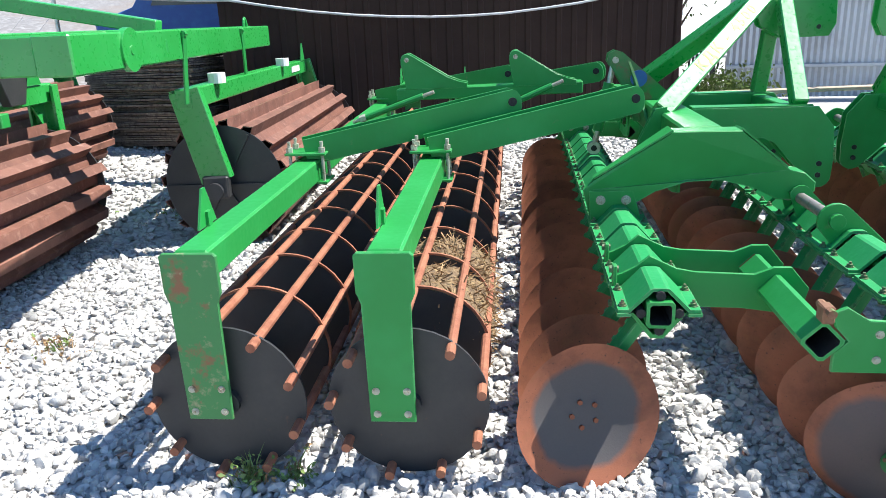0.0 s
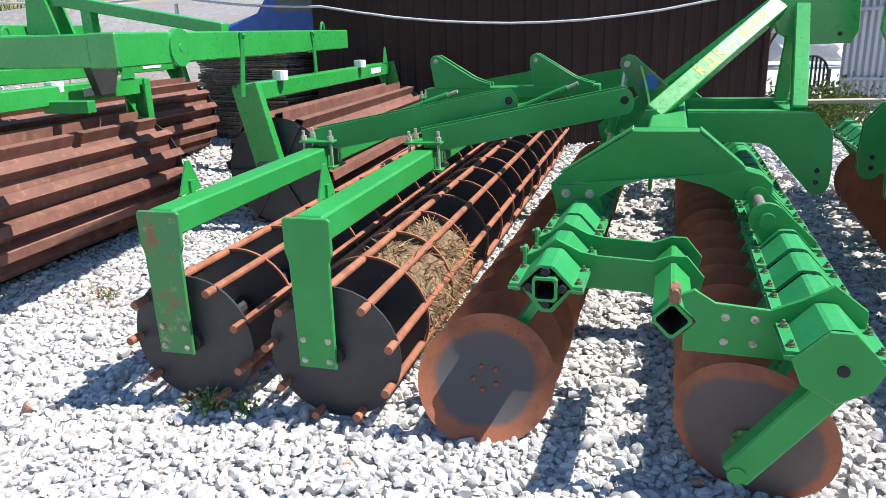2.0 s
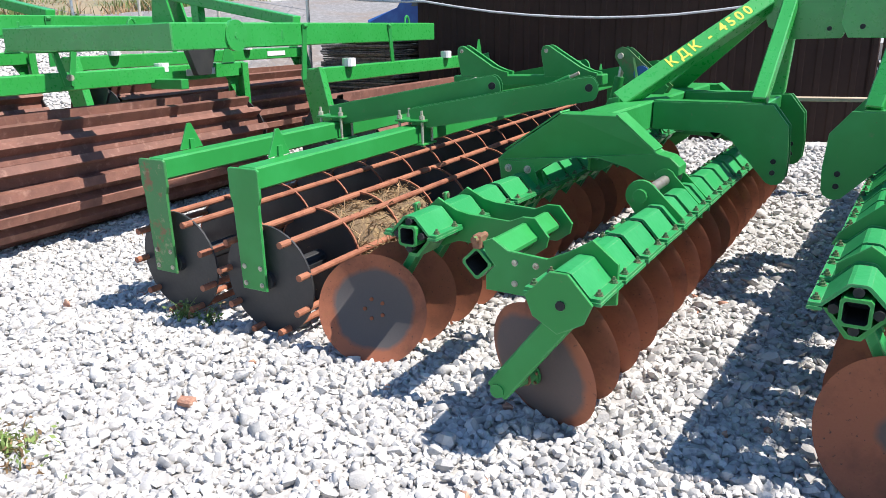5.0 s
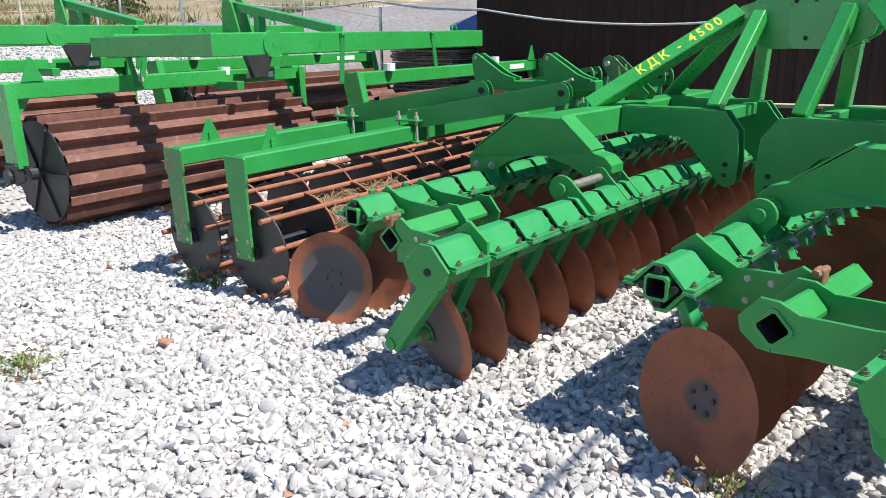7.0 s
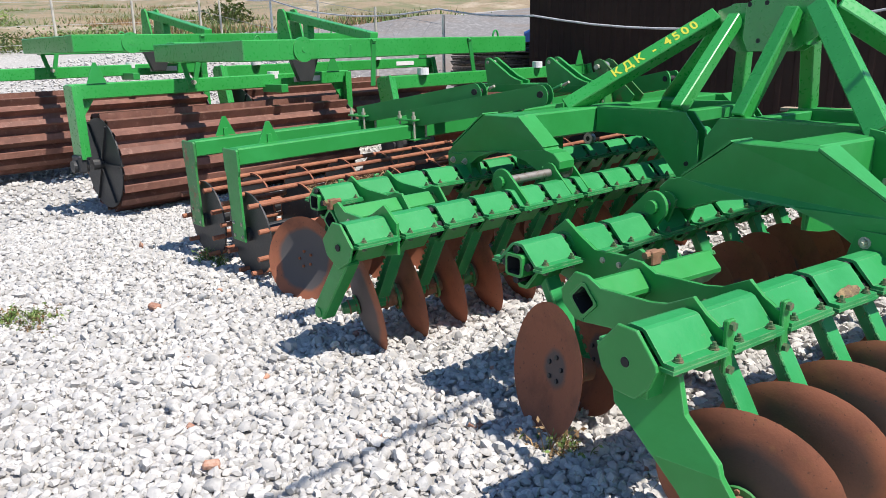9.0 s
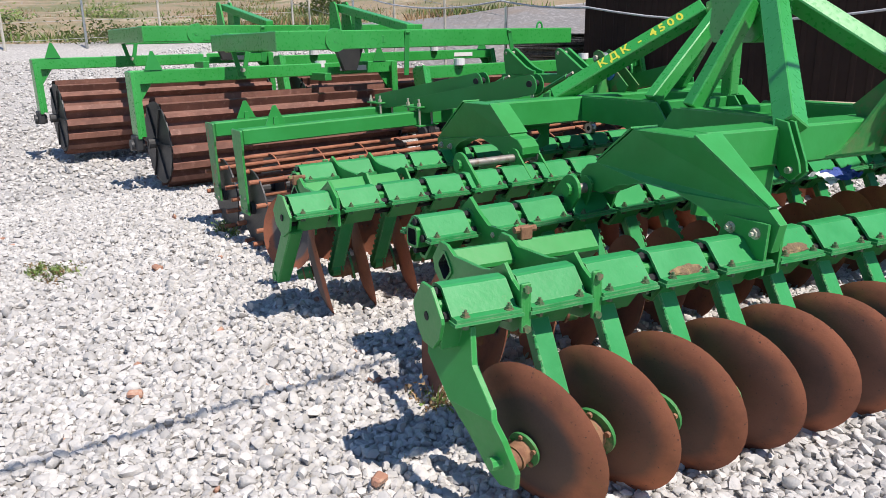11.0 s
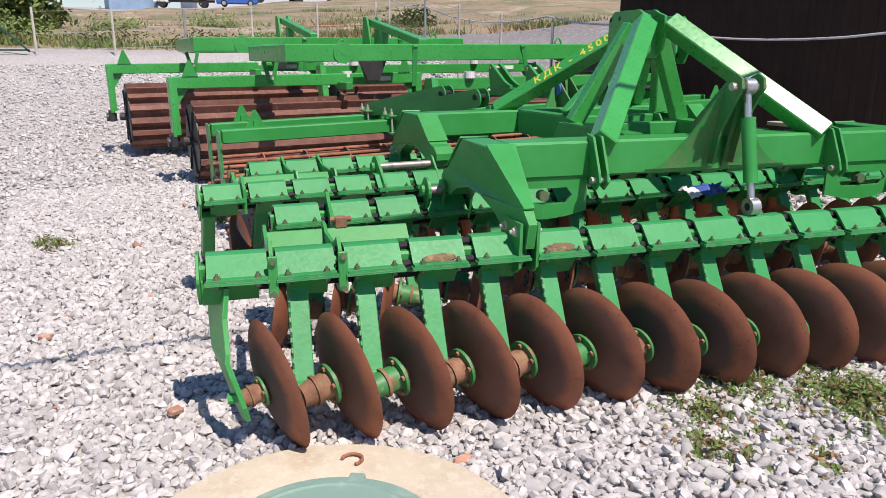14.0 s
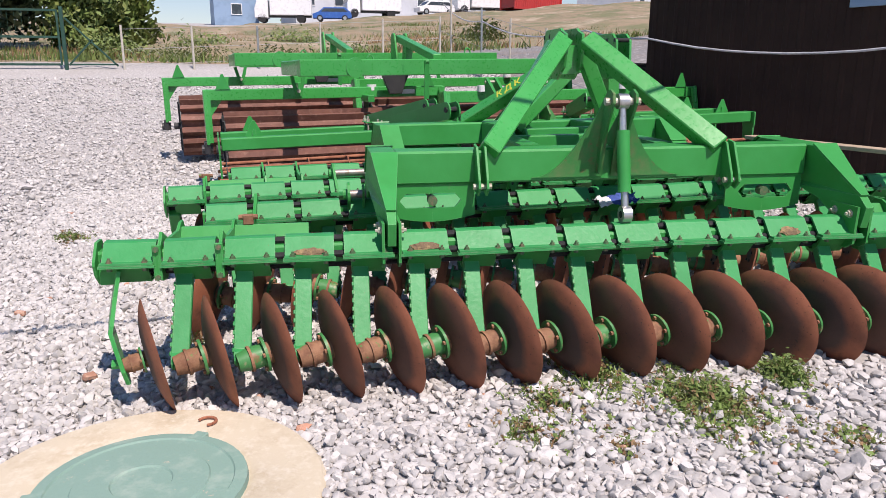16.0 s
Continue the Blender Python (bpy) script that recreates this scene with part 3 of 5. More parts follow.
def harrow(m, label, shift_rear, shift_front, head_y, apex_y, link_near, lettered=True, skew=0.0):
    top = thing("disc_harrow", m, label, "disc harrow", "disc harrows in the yard")
    half = ROWN * PITCH / 2
    def swing(y):
        """How far the front row, set at an angle, stands forward at y."""
        return math.tan(radians(skew)) * (2.06 - y)

    for k, (x0, shift, side) in enumerate(((0.0, shift_rear, -1), (SPAN, shift_front, 1))):
        bm = bmesh.new()
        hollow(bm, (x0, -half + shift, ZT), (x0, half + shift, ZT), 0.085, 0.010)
        # added plugs block light in the tube; black stands for shade inside
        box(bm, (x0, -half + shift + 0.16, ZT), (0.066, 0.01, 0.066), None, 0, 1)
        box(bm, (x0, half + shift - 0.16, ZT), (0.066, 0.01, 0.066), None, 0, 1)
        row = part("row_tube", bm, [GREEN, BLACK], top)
        for dx, dz in ((0, 0.057), (0, -0.057), (0.057, 0), (-0.057, 0)):
            bm = bmesh.new()
            rod(bm, (x0 + dx, -half + shift + 0.012, ZT + dz), (x0 + dx, half + shift - 0.012, ZT + dz), 0.0155, 8)
            part("rubber_cord", bm, RUBBER_HOLES, row)
        for i in range(ROWN):
            y = -half + PITCH * (i + 0.5) + shift
            base = Matrix.Translation((x0, y, ZT))
            put("clamp_cap", MESH["cap"], row, base @ pose(0, rnd(-0.004, 0.004), 0, rnd(-0.8, 0.8), rnd(-1.2, 1.2), rnd(-0.8, 0.8)))
            put("clamp_saddle", MESH["saddle"], row, base)
            name, key = "arm", "arm+" if side > 0 else "arm-"
            if k == 0 and i == ROWN - 1:
                name, key = "end_arm", "end"
            if k == 1 and i == 0:
                name, key = "box_arm", "boxed"
            put(name, MESH[key], row, base)
            yaw = 19 if k == 0 else -20
            ax = Vector((math.sin(radians(yaw)), -math.cos(radians(yaw)), 0.17)).normalized()
            if side > 0:
                ax = Vector((-ax.x, -ax.y, 0.17)).normalized()
            # ax points from the hub to the open face
            q = ax.to_track_quat("Z", "Y").to_matrix().to_4x4()
            c = Vector((x0 - (0.205 if k == 0 else 0.155), y + 0.115 * side, 0.236)) + Vector((0, 0, rnd(-0.004, 0.004)))
            dm = Matrix.Translation(c) @ q @ pose(0, 0, 0, rnd(-1.5, 1.5), rnd(-1.5, 1.5), rnd(0, 360))
            put("disc", MESH[("disc" if i == 0 else "rust_disc") if lettered else "dark_disc" if k == 0 else "plain_disc"], row, dm)
            put("hub", MESH["hub" if i % 3 else "green_hub"], row, Matrix.Translation(c) @ q @ Matrix.Translation((0, 0, -0.03)) @ Matrix.Scale(0.62 if key == "boxed" else 0.72 if key == "end" else 1.0, 4))
        if k == 1 and skew:
            pivot = Matrix.Translation((SPAN, 2.06, 0))
            row.matrix_local = pivot @ Matrix.Rotation(radians(skew), 4, "Z") @ pivot.inverted()
    for s in (-1, 1):
        arch(top, s * 1.125, swing(s * 1.125))
        # pins of the arch to the front row
        reach, fwd = 1.57 if s < 0 else 1.28, swing(s * 1.125)
        bm = bmesh.new()
        rod(bm, (0.75, s * 1.02, 0.735), (0.75, s * (reach + 0.02), 0.735), 0.024, 14)
        rod(bm, (0.75, s * 1.04, 0.735), (0.75, s * 1.062, 0.735), 0.045, 14)
        part("pivot_rod", bm, WORN, top, "bare steel pivot rod", Matrix.Translation((fwd, 0, -0.025)), True)
        bm = bmesh.new()
        plate(bm, [(0.76, 0.62)] + arc(0.75, 0.735, 0.068, 205, 45, 8) + [(0.93, 0.66), (0.95, 0.61)], s * reach - 0.008, s * reach + 0.008, "y", 0.002)
        rod(bm, (0.75, s * (reach + 0.005), 0.735), (0.75, s * (reach + 0.03), 0.735), 0.03, 12)
        part("pivot_plate", bm, GREEN, top, "", Matrix.Translation((fwd, 0, -0.025)))
        # short side tubes with cranked arms
        e = s * half + shift_rear
        bm = bmesh.new()
        y0 = link_near if s * link_near > 0 else s * 2.2
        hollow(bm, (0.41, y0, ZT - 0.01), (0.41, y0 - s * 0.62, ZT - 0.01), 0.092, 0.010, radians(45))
        # added plug closes the tube off, black in place of its shade
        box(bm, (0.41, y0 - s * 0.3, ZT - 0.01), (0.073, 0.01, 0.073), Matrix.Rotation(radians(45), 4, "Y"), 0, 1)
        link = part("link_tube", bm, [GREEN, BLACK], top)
        for d in (0.25, 0.50):
            bm = bmesh.new()
            yy = e - s * d
            plate(bm, [(-0.118, 0.56), (-0.118, 0.64), (-0.086, 0.650), (-0.045, 0.672), (0.0, 0.712), (0.09, 0.665), (0.15, 0.655), (0.34, 0.645), (0.40, 0.672), (0.455, 0.672), (0.515, 0.60), (0.505, 0.555), (0.45, 0.515), (0.411, 0.515), (0.411, 0.538), (0.462, 0.59), (0.41, 0.642), (0.358, 0.59), (0.409, 0.538), (0.409, 0.515), (0.30, 0.53), (0.10, 0.535), (0.02, 0.50), (-0.05, 0.51), (-0.09, 0.54)], yy - 0.007, yy + 0.007, "y", 0.0015)
            box(bm, (-0.112, yy, 0.605), (0.014, 0.034, 0.150), None, 0.003)
            for z in (0.664, 0.543):
                rod(bm, (-0.100, yy, z), (-0.130, yy, z), 0.0125, 6, mat=1)
            part("cranked_plate", bm, [GREEN, BOLT], link)
        bm = bmesh.new()
        yy = link_near + 0.014 if s < 0 and link_near < 0 else s * 1.78
        plate(bm, [(0.445, 0.628), (0.43, 0.672), (0.47, 0.69), (0.53, 0.65), (0.68, 0.64), (0.76, 0.68), (0.84, 0.73), (0.93, 0.66), (0.93, 0.52), (0.80, 0.49), (0.55, 0.495), (0.445, 0.495), (0.445, 0.552), (0.483, 0.59)], yy - 0.008, yy + 0.008, "y", 0.0015)
        for x in (0.56, 0.64):
            for z in (0.535, 0.612):
                bolt(bm, (x, yy + s * 0.008, z), (0, s, 0), 0.009, 0.007, 0.0, mat=1)
        box(bm, (0.415, yy, 0.672), (0.034, 0.05, 0.05), None, 0.004, 2)
        rod(bm, (0.415, yy - 0.045, 0.684), (0.415, yy + 0.045, 0.684), 0.013, 8, mat=2)
        part("bolted_plate", bm, [GREEN, ZINC, HUBRUST], link)
    # head frame
    bm = bmesh.new()
    beam(bm, (0.36, -1.07 - head_y, 0.950), (0.36, 1.07 - head_y, 0.950), 0.175, 0.16, 0.010)
    head = part("head_beam", bm, GREEN, top, "", Matrix.Translation((0, head_y, -0.03)))
    for s in (-1, 1):
        bm = bmesh.new()
        y = s * 0.36 - head_y
        fwd = 0.092 * (1.45 - y) if skew else 0.0
        pts = [(0.455, 1.028), (1.08, 1.028), (1.165, 0.92), (1.178, 0.75)] + arc(1.115, 0.665, 0.060, 10, -150, 6) + [(0.875, 0.848), (0.82, 0.872), (0.455, 0.876)]
        for d in (-0.045, 0.045):
            plate(bm, pts, y + d - 0.007, y + d + 0.007, "y", 0.0015)
        beam(bm, (0.455, y, 1.03), (1.03, y, 1.03), 0.10, 0.010, 0)
        # uncut pin holes: dark rods give the shade of each opening
        for z in (0.672, 0.732):
            rod(bm, (1.108, y - 0.058, z), (1.108, y + 0.058, z), 0.014, 10, mat=1)
        for v in bm.verts:
            v.co.x += fwd * max(0.0, min(1.0, (v.co.x - 0.45) / 0.45))
        part("hitch_bracket", bm, [GREEN, RUBBER_HOLES], head)
        bm = bmesh.new()
        beam(bm, (1.0 + fwd, y, 1.03), (1.04, s * 0.075 + apex_y, 1.55), 0.085, 0.075, 0.006, (1, 0, 0))
        part("front_strut", bm, BRIGHT, head)
        bm = bmesh.new()
        beam(bm, (0.275, s * 0.60, 1.02), (0.915, s * 0.072 + apex_y, 1.56), 0.098, 0.098, 0.006, roll_up(s))
        strut = part("rear_strut", bm, BRIGHT, head)
        a, b = Vector((0.275, s * 0.60, 1.02)), Vector((0.915, s * 0.072 + apex_y, 1.56))
        fr = frame_along(a, b, roll_up(s))
        if s < 0 and lettered:
            w = (b - a).normalized()
            side = fr.to_3x3() @ Vector((0, 1, 0))
            upv = side.cross(w)
            tm = Matrix((w, upv, side)).transposed().to_4x4()
            tm.translation = a + (b - a) * 0.60 + side * 0.050
            lettering(head, "КДК - 4500", tm, 0.085)
        bm = bmesh.new()
        for d in (-0.02, 0.02):
            plate(bm, [(0.30, 1.06), (0.24, 1.05), (0.17, 0.90), (0.16, 0.86), (0.20, 0.82), (0.25, 0.84), (0.30, 0.92)], s * 0.64 + d - 0.006, s * 0.64 + d + 0.006, "y", 0.0015)
        rod(bm, (0.205, s * 0.64 - 0.045, 0.865), (0.205, s * 0.64 + 0.045, 0.865), 0.014, 8, mat=1)
        part("lug", bm, [GREEN, ZINC], head)
    bm = bmesh.new()
    beam(bm, (0.99 + (0.105 if skew else 0.0), 0.31 - head_y, 0.985), (0.99 + (0.160 if skew else 0.0), -0.31 - head_y, 0.985), 0.075, 0.075, 0.006)
    part("cross_tube", bm, GREEN, head)
    bm = bmesh.new()
    for s in (-1, 1):
        plate(bm, [(0.93, 1.42), (0.90, 1.50), (0.91, 1.60)] + arc(1.02, 1.59, 0.045, 140, 90, 3) + [(1.28, 1.635), (1.335, 1.59), (1.345, 1.42), (1.31, 1.352), (1.05, 1.348)], s * 0.048 - 0.008 + apex_y, s * 0.048 + 0.008 + apex_y, "y", 0.002)
    # bracket holes shown by dark rods, coloured as the shade within
    for px, pz in ((1.25, 1.405), (1.215, 1.595), (1.315, 1.592)):
        rod(bm, (px, -0.0575 + apex_y, pz), (px, 0.0575 + apex_y, pz), 0.013, 12, mat=1)
    box(bm, (0.985, apex_y, 1.46), (0.012, 0.11, 0.16))
    part("apex_bracket", bm, [BRIGHT, RUBBER_HOLES], head)
    for s in (-1, 1):
        bm = bmesh.new()
        y0, y1 = s * 0.66, s * 1.08
        n = 8
        low = [(y0 + (y1 - y0) * k / n, 0.715 - 0.03 * math.sin(math.pi * k / n)) for k in range(n + 1)]
        ya, yb = y0 + s * 0.07, y1 - s * 0.05
        slot = [(ya, 0.79), (ya + s * 0.03, 0.755), (yb - s * 0.03, 0.755), (yb, 0.79), (yb - s * 0.03, 0.825), (ya + s * 0.03, 0.825)]
        ym = (y0 + y1) / 2
        plate(bm, [(y0, 0.872)] + [p for p in low if (p[0] - ym) * s <= 1e-6] + [(ym, 0.755), slot[1], slot[0], slot[5], (ym, 0.825), (ym, 0.872)], 0.285, 0.299, "x")
        plate(bm, [(ym, 0.872), (ym, 0.825), slot[4], slot[3], slot[2], (ym, 0.755)] + [p for p in low if (p[0] - ym) * s >= -1e-6] + [(y1, 0.872)], 0.285, 0.299, "x")
        rod(bm, (0.276, ym, 0.79), (0.32, ym, 0.79), 0.024, 12, mat=1)
        part("slotted_web", bm, [GREEN, BOLT], head)
    # central bracket with the adjusting spindle
    bm = bmesh.new()
    left = [(-0.38 + 0.32 * t, 0.862 + 0.365 * t ** 2.1) for t in [k / 8 for k in range(9)]]
    for s in (-1, 1):
        half_plate = [(s * 0.022, 0.862)] + [(s * -x, z) for x, z in left] + [(s * 0.022, 1.227)]
        first = len(bm.verts)
        plate(bm, half_plate, 0.262, 0.276, "x")
        bm.verts.ensure_lookup_table()
        for v in bm.verts[first:]:
            v.co.x -= 0.105 * max(0.0, (v.co.z - 0.862) / 0.41) ** 1.6
    for s in (-1, 1):
        plate(bm, [(0.29, 0.88), (0.36, 0.96), (0.41, 1.045), (0.145, 1.275), (0.105, 1.287), (0.068, 1.268), (0.062, 1.225), (0.13, 1.12), (0.18, 1.04), (0.22, 0.88)], s * 0.055 - 0.006, s * 0.055 + 0.006, "y")
    rod(bm, (0.105, -0.085, 1.232), (0.105, 0.085, 1.232), 0.018, 10, mat=1)
    tower = part("spindle_bracket", bm, [OLIVE, ZINC], top, "", Matrix.Translation((0, head_y, 0)))
    bm = bmesh.new()
    rod(bm, (0.105, 0, 1.23), (0.08, 0, 1.09), 0.017, 12, mat=1)
    rod(bm, (0.08, 0, 1.10), (0.022, 0, 0.82), 0.031, 14)
    rod(bm, (0.022, 0, 0.82), (0.005, 0, 0.74), 0.017, 12, mat=1)
    rod(bm, (0.105, -0.025, 1.232), (0.105, 0.025, 1.232), 0.036, 14, mat=1)
    rod(bm, (0.0, -0.022, 0.718), (0.0, 0.022, 0.718), 0.040, 16, mat=1)
    # solid eye; a dark core is painted in for its shaded opening
    rod(bm, (0.0, -0.0225, 0.718), (0.0, 0.0225, 0.718), 0.018, 12, mat=2)
    part("spindle", bm, [GREEN, STEEL, RUBBER_HOLES], tower, "green adjusting spindle with steel eyes", None, True)
    return top


h_one = harrow(pose(1.120, 4.225, 0.010, 0.4, 0, -0.4), "green disc harrow with rusty discs coupled to cage rollers", 0.0, -0.38, 0.11, 0.13, -2.41)
badge = bmesh.new()
rod(badge, (0.240, 0.036, 1.125), (0.240, 0.050, 1.125), 0.047, 24)
part("round_badge", badge, BLUE, h_one, "small round blue badge")
h_two = harrow(pose(3.80, 3.757, 0.016, -0.3, 0, 172.3), "green disc harrow with rusty discs and no rollers attached", 0.10, -0.19, 0.02, -0.03, 2.112, False, 5.6)


# ---- the twin cage rollers behind the first harrow ----
def cage_rollers(m):
    """Local y runs along the rollers from the near arm; x across them."""
    top = thing("cage_rollers", m, "green frame with two rusty cage rollers lying on gravel", "roller")
    n = 5.35
    for x0 in (-0.305, 0.305):
        unit = 0.0 if x0 > 0 else 0.02
        bm = bmesh.new()
        beam(bm, (x0, 0.02, 0.760), (x0, n - 0.02, 0.760), 0.112, 0.105, 0.008)
        tube = part("top_tube", bm, GREEN, top)
        for y, s in ((0.0, -1), (n, 1)):
            bm = bmesh.new()
            plate(bm, [(x0 - 0.082, 0.812), (x0 + 0.082, 0.812), (x0 + 0.092, 0.802), (x0 + 0.092, 0.68), (x0 + 0.074, 0.645), (x0 + 0.074, 0.232), (x0 - 0.074, 0.232), (x0 - 0.074, 0.645), (x0 - 0.092, 0.68), (x0 - 0.092, 0.802)], y - 0.008, y + 0.008, "y", 0.003)
            for dx in (-0.05, 0.05):
                for z in (0.262, 0.345):
                    bolt(bm, (x0 + dx, y + s * 0.008, z), (0, s, 0), 0.0095, 0.006, 0.002, mat=1)
            part("end_plate", bm, [SCRAPED if x0 < 0 and y < 1 else GREEN, ZINC], tube)
        bm = bmesh.new()
        cx, cz, r = x0 + 0.045, 0.275, 0.262
        rod(bm, (cx, 0.02, cz), (cx, n - 0.02, cz), 0.045, 12)
        axle = part("axle", bm, BLACK, top)
        k = 0
        y = 0.05
        while y < n:
            bm = bmesh.new()
            solid_end = k == 0 or y > n - 0.1
            rr = r + 0.004 if solid_end else r - 0.012
            rod(bm, (cx, y - 0.005, cz), (cx, y + 0.005, cz), rr, 36)
            part("end_disc" if solid_end else "inner_disc", bm, BLACK, axle)
            bm = bmesh.new()
            if not solid_end:
                o = [(cx + r * math.cos(a), cz + r * math.sin(a)) for a in [2 * math.pi * q / 36 for q in range(36)]]
                i = [(cx + (r - 0.009) * math.cos(a), cz + (r - 0.009) * math.sin(a)) for a in [2 * math.pi * q / 36 for q in range(36)]]
                va = [[bm.verts.new((p, yy, q)) for p, q in ring] for ring in (o, i) for yy in (y - 0.0055, y + 0.0055)]
                for a, b in ((0, 1), (1, 3), (3, 2), (2, 0)):
                    for q in range(36):
                        bm.faces.new((va[a][q], va[a][(q + 1) % 36], va[b][(q + 1) % 36], va[b][q]))
                part("ring", bm, RUSTBAR, axle)
            k += 1
            y = 0.05 + k * (n - 0.1) / 14
        for q in range(9):
            a = 2 * math.pi * (q + 0.35 + unit * 9) / 9
            bm = bmesh.new()
            bx, bz = cx + (r - 0.012) * math.cos(a), cz + (r - 0.012) * math.sin(a)
            start = 0.012 if abs(bx - x0) < 0.10 and bz > 0.2 else rnd(-0.035, -0.01)
            rod(bm, (cx + (r - 0.012) * math.cos(a), start, cz + (r - 0.012) * math.sin(a)), (cx + (r - 0.012) * math.cos(a), n + 0.03, cz + (r - 0.012) * math.sin(a)), 0.0165, 10)
            part("cage_bar", bm, RUSTBAR, axle)
        # triangular reflector plates
        for y in (0.30, n - 0.30):
            bm = bmesh.new()
            plate(bm, [(y - 0.075, 0.815), (y + 0.075, 0.815), (y + 0.012, 0.945), (y - 0.012, 0.945)], x0 - 0.06, x0 - 0.052, "x")
            box(bm, (x0 - 0.056, y, 0.835), (0.03, 0.03, 0.06))
            part("triangle_plate", bm, GREEN, tube)
        # U-bolt clamps
        for y in (1.45, 3.60):
            bm = bmesh.new()
            for z in (0.705, 0.845):
                box(bm, (x0, y, z), (0.20, 0.16, 0.012), None, 0.002)
            for dx in (-0.08, 0.08):
                for dy in (-0.055, 0.055):
                    rod(bm, (x0 + dx, y + dy, 0.69), (x0 + dx, y + dy, 0.905), 0.0085, 8, mat=1)
                    rod(bm, (x0 + dx, y + dy, 0.852), (x0 + dx, y + dy, 0.876), 0.0165, 6, mat=1)
            part("clamp", bm, [GREEN, ZINC], tube)
    # booms towards the harrow
    for s, yc in ((1, 1.45), (-1, 3.60)):
        for x0 in (-0.305, 0.305):
            a, b = Vector((x0 - 0.02, yc, 0.855)), Vector((x0 + 0.99, yc + s * 0.31, 1.03))
            d = (b - a).normalized()
            side = Vector((0, 0, 1)).cross(d).normalized()
            bm = bmesh.new()
            hgt = 0.075
            up = d.cross(side) * -1
            for off in (-0.045, 0.045):
                vs = []
                ln = (b - a).length
                prof = [(0, -hgt * 0.75), (ln * 0.95, -hgt * 0.8)] + [(ln + 0.045 * math.cos(t), hgt * 0.1 + 0.068 * math.sin(t)) for t in np.linspace(-1.4, 1.4, 7)] + [(ln * 0.9, hgt), (0.12, hgt * 0.9), (0, hgt * 0.5)]
                for th in (-0.006, 0.006):
                    vs.append([bm.verts.new(a + d * p + up * q + side * (off + th)) for p, q in prof])
                bm.faces.new(vs[0])
                bm.faces.new(list(reversed(vs[1])))
                for k in range(len(prof)):
                    kk = (k + 1) % len(prof)
                    bm.faces.new((vs[0][k], vs[0][kk], vs[1][kk], vs[1][k]))
            beam(bm, a + up * hgt * 0.9, a + d * ln * 0.9 + up * hgt * 0.97, 0.09, 0.008, 0)
            # boom-end hole is a dark rod, its colour standing for shade
            rod(bm, b - side * 0.06 - d * 0.005, b + side * 0.06 - d * 0.005, 0.022, 12, mat=1)
            part("boom", bm, [GREEN, RUBBER_HOLES], top)
    # adjusting rods lying along the booms
    for p0, p1 in (((0.52, 2.42, 0.855), (0.93, 2.40, 1.03)), ((-0.22, 2.42, 0.86), (0.16, 2.40, 0.99))):
        p0, p1 = Vector(p0), Vector(p1)
        d = (p1 - p0).normalized()
        bm = bmesh.new()
        rod(bm, p0, p1, 0.019, 10)
        rod(bm, p0 - d * 0.07, p0, 0.011, 8, mat=1)
        rod(bm, p1, p1 + d * 0.07, 0.011, 8, mat=1)
        rod(bm, p0 - d * 0.02, p0 + d * 0.02, 0.026, 6, mat=1)
        part("adjusting_rod", bm, [GREEN, ZINC], top)
    # centre bars and their ears
    yc = 2.56
    bm = bmesh.new()
    beam(bm, (-0.02, yc, 0.985), (1.12, yc, 1.005), 0.11, 0.07, 0.006)
    centre = part("centre_bar", bm, GREEN, top)
    for x0 in (0.10, 0.76):
        bm = bmesh.new()
        for d in (-0.045, 0.045):
            plate(bm, [(x0 - 0.055, 1.02), (x0 - 0.082, 1.17)] + arc(x0 - 0.045, 1.195, 0.037, 180, 50, 5) + [(x0 + 0.20, 1.085), (x0 + 0.27, 1.06), (x0 + 0.32, 1.05), (x0 + 0.32, 1.02)], yc + d - 0.013, yc + d + 0.013, "y", 0.002)
        rod(bm, (x0 - 0.045, yc - 0.065, 1.195), (x0 - 0.045, yc + 0.065, 1.195), 0.014, 8, mat=1)
        part("ear", bm, [GREEN, ZINC], centre)
    return top


rollers = cage_rollers(pose(-0.036, 1.930, 0.008, 1.6, 0, 0.6))


def straw(name, m, size, count, label, mat, spread=1.0, length=0.10):
    """A tangle of dry stalks."""
    bm = bmesh.new()
    for _ in range(count):
        p = Vector((rnd(-1, 1) * size[0], rnd(-1, 1) * size[1], rnd(-1, 1) * size[2]))
        if (p.x / size[0]) ** 2 + (p.z / size[2]) ** 2 > 1:
            continue
        d = Vector((rnd(-1, 1), rnd(-1, 1), rnd(-0.6, 0.6) * spread)).normalized() * rnd(0.4, 1) * length
        w = Vector((rnd(-1, 1), rnd(-1, 1), rnd(-1, 1))).normalized() * 0.0028
        a, b, c, e = (bm.verts.new(q) for q in (p - d - w, p - d + w, p + d + w, p + d - w))
        bm.faces.new((a, b, c, e))
    return solid(name, bm, mat, label, "straw", "", "stuff", m)


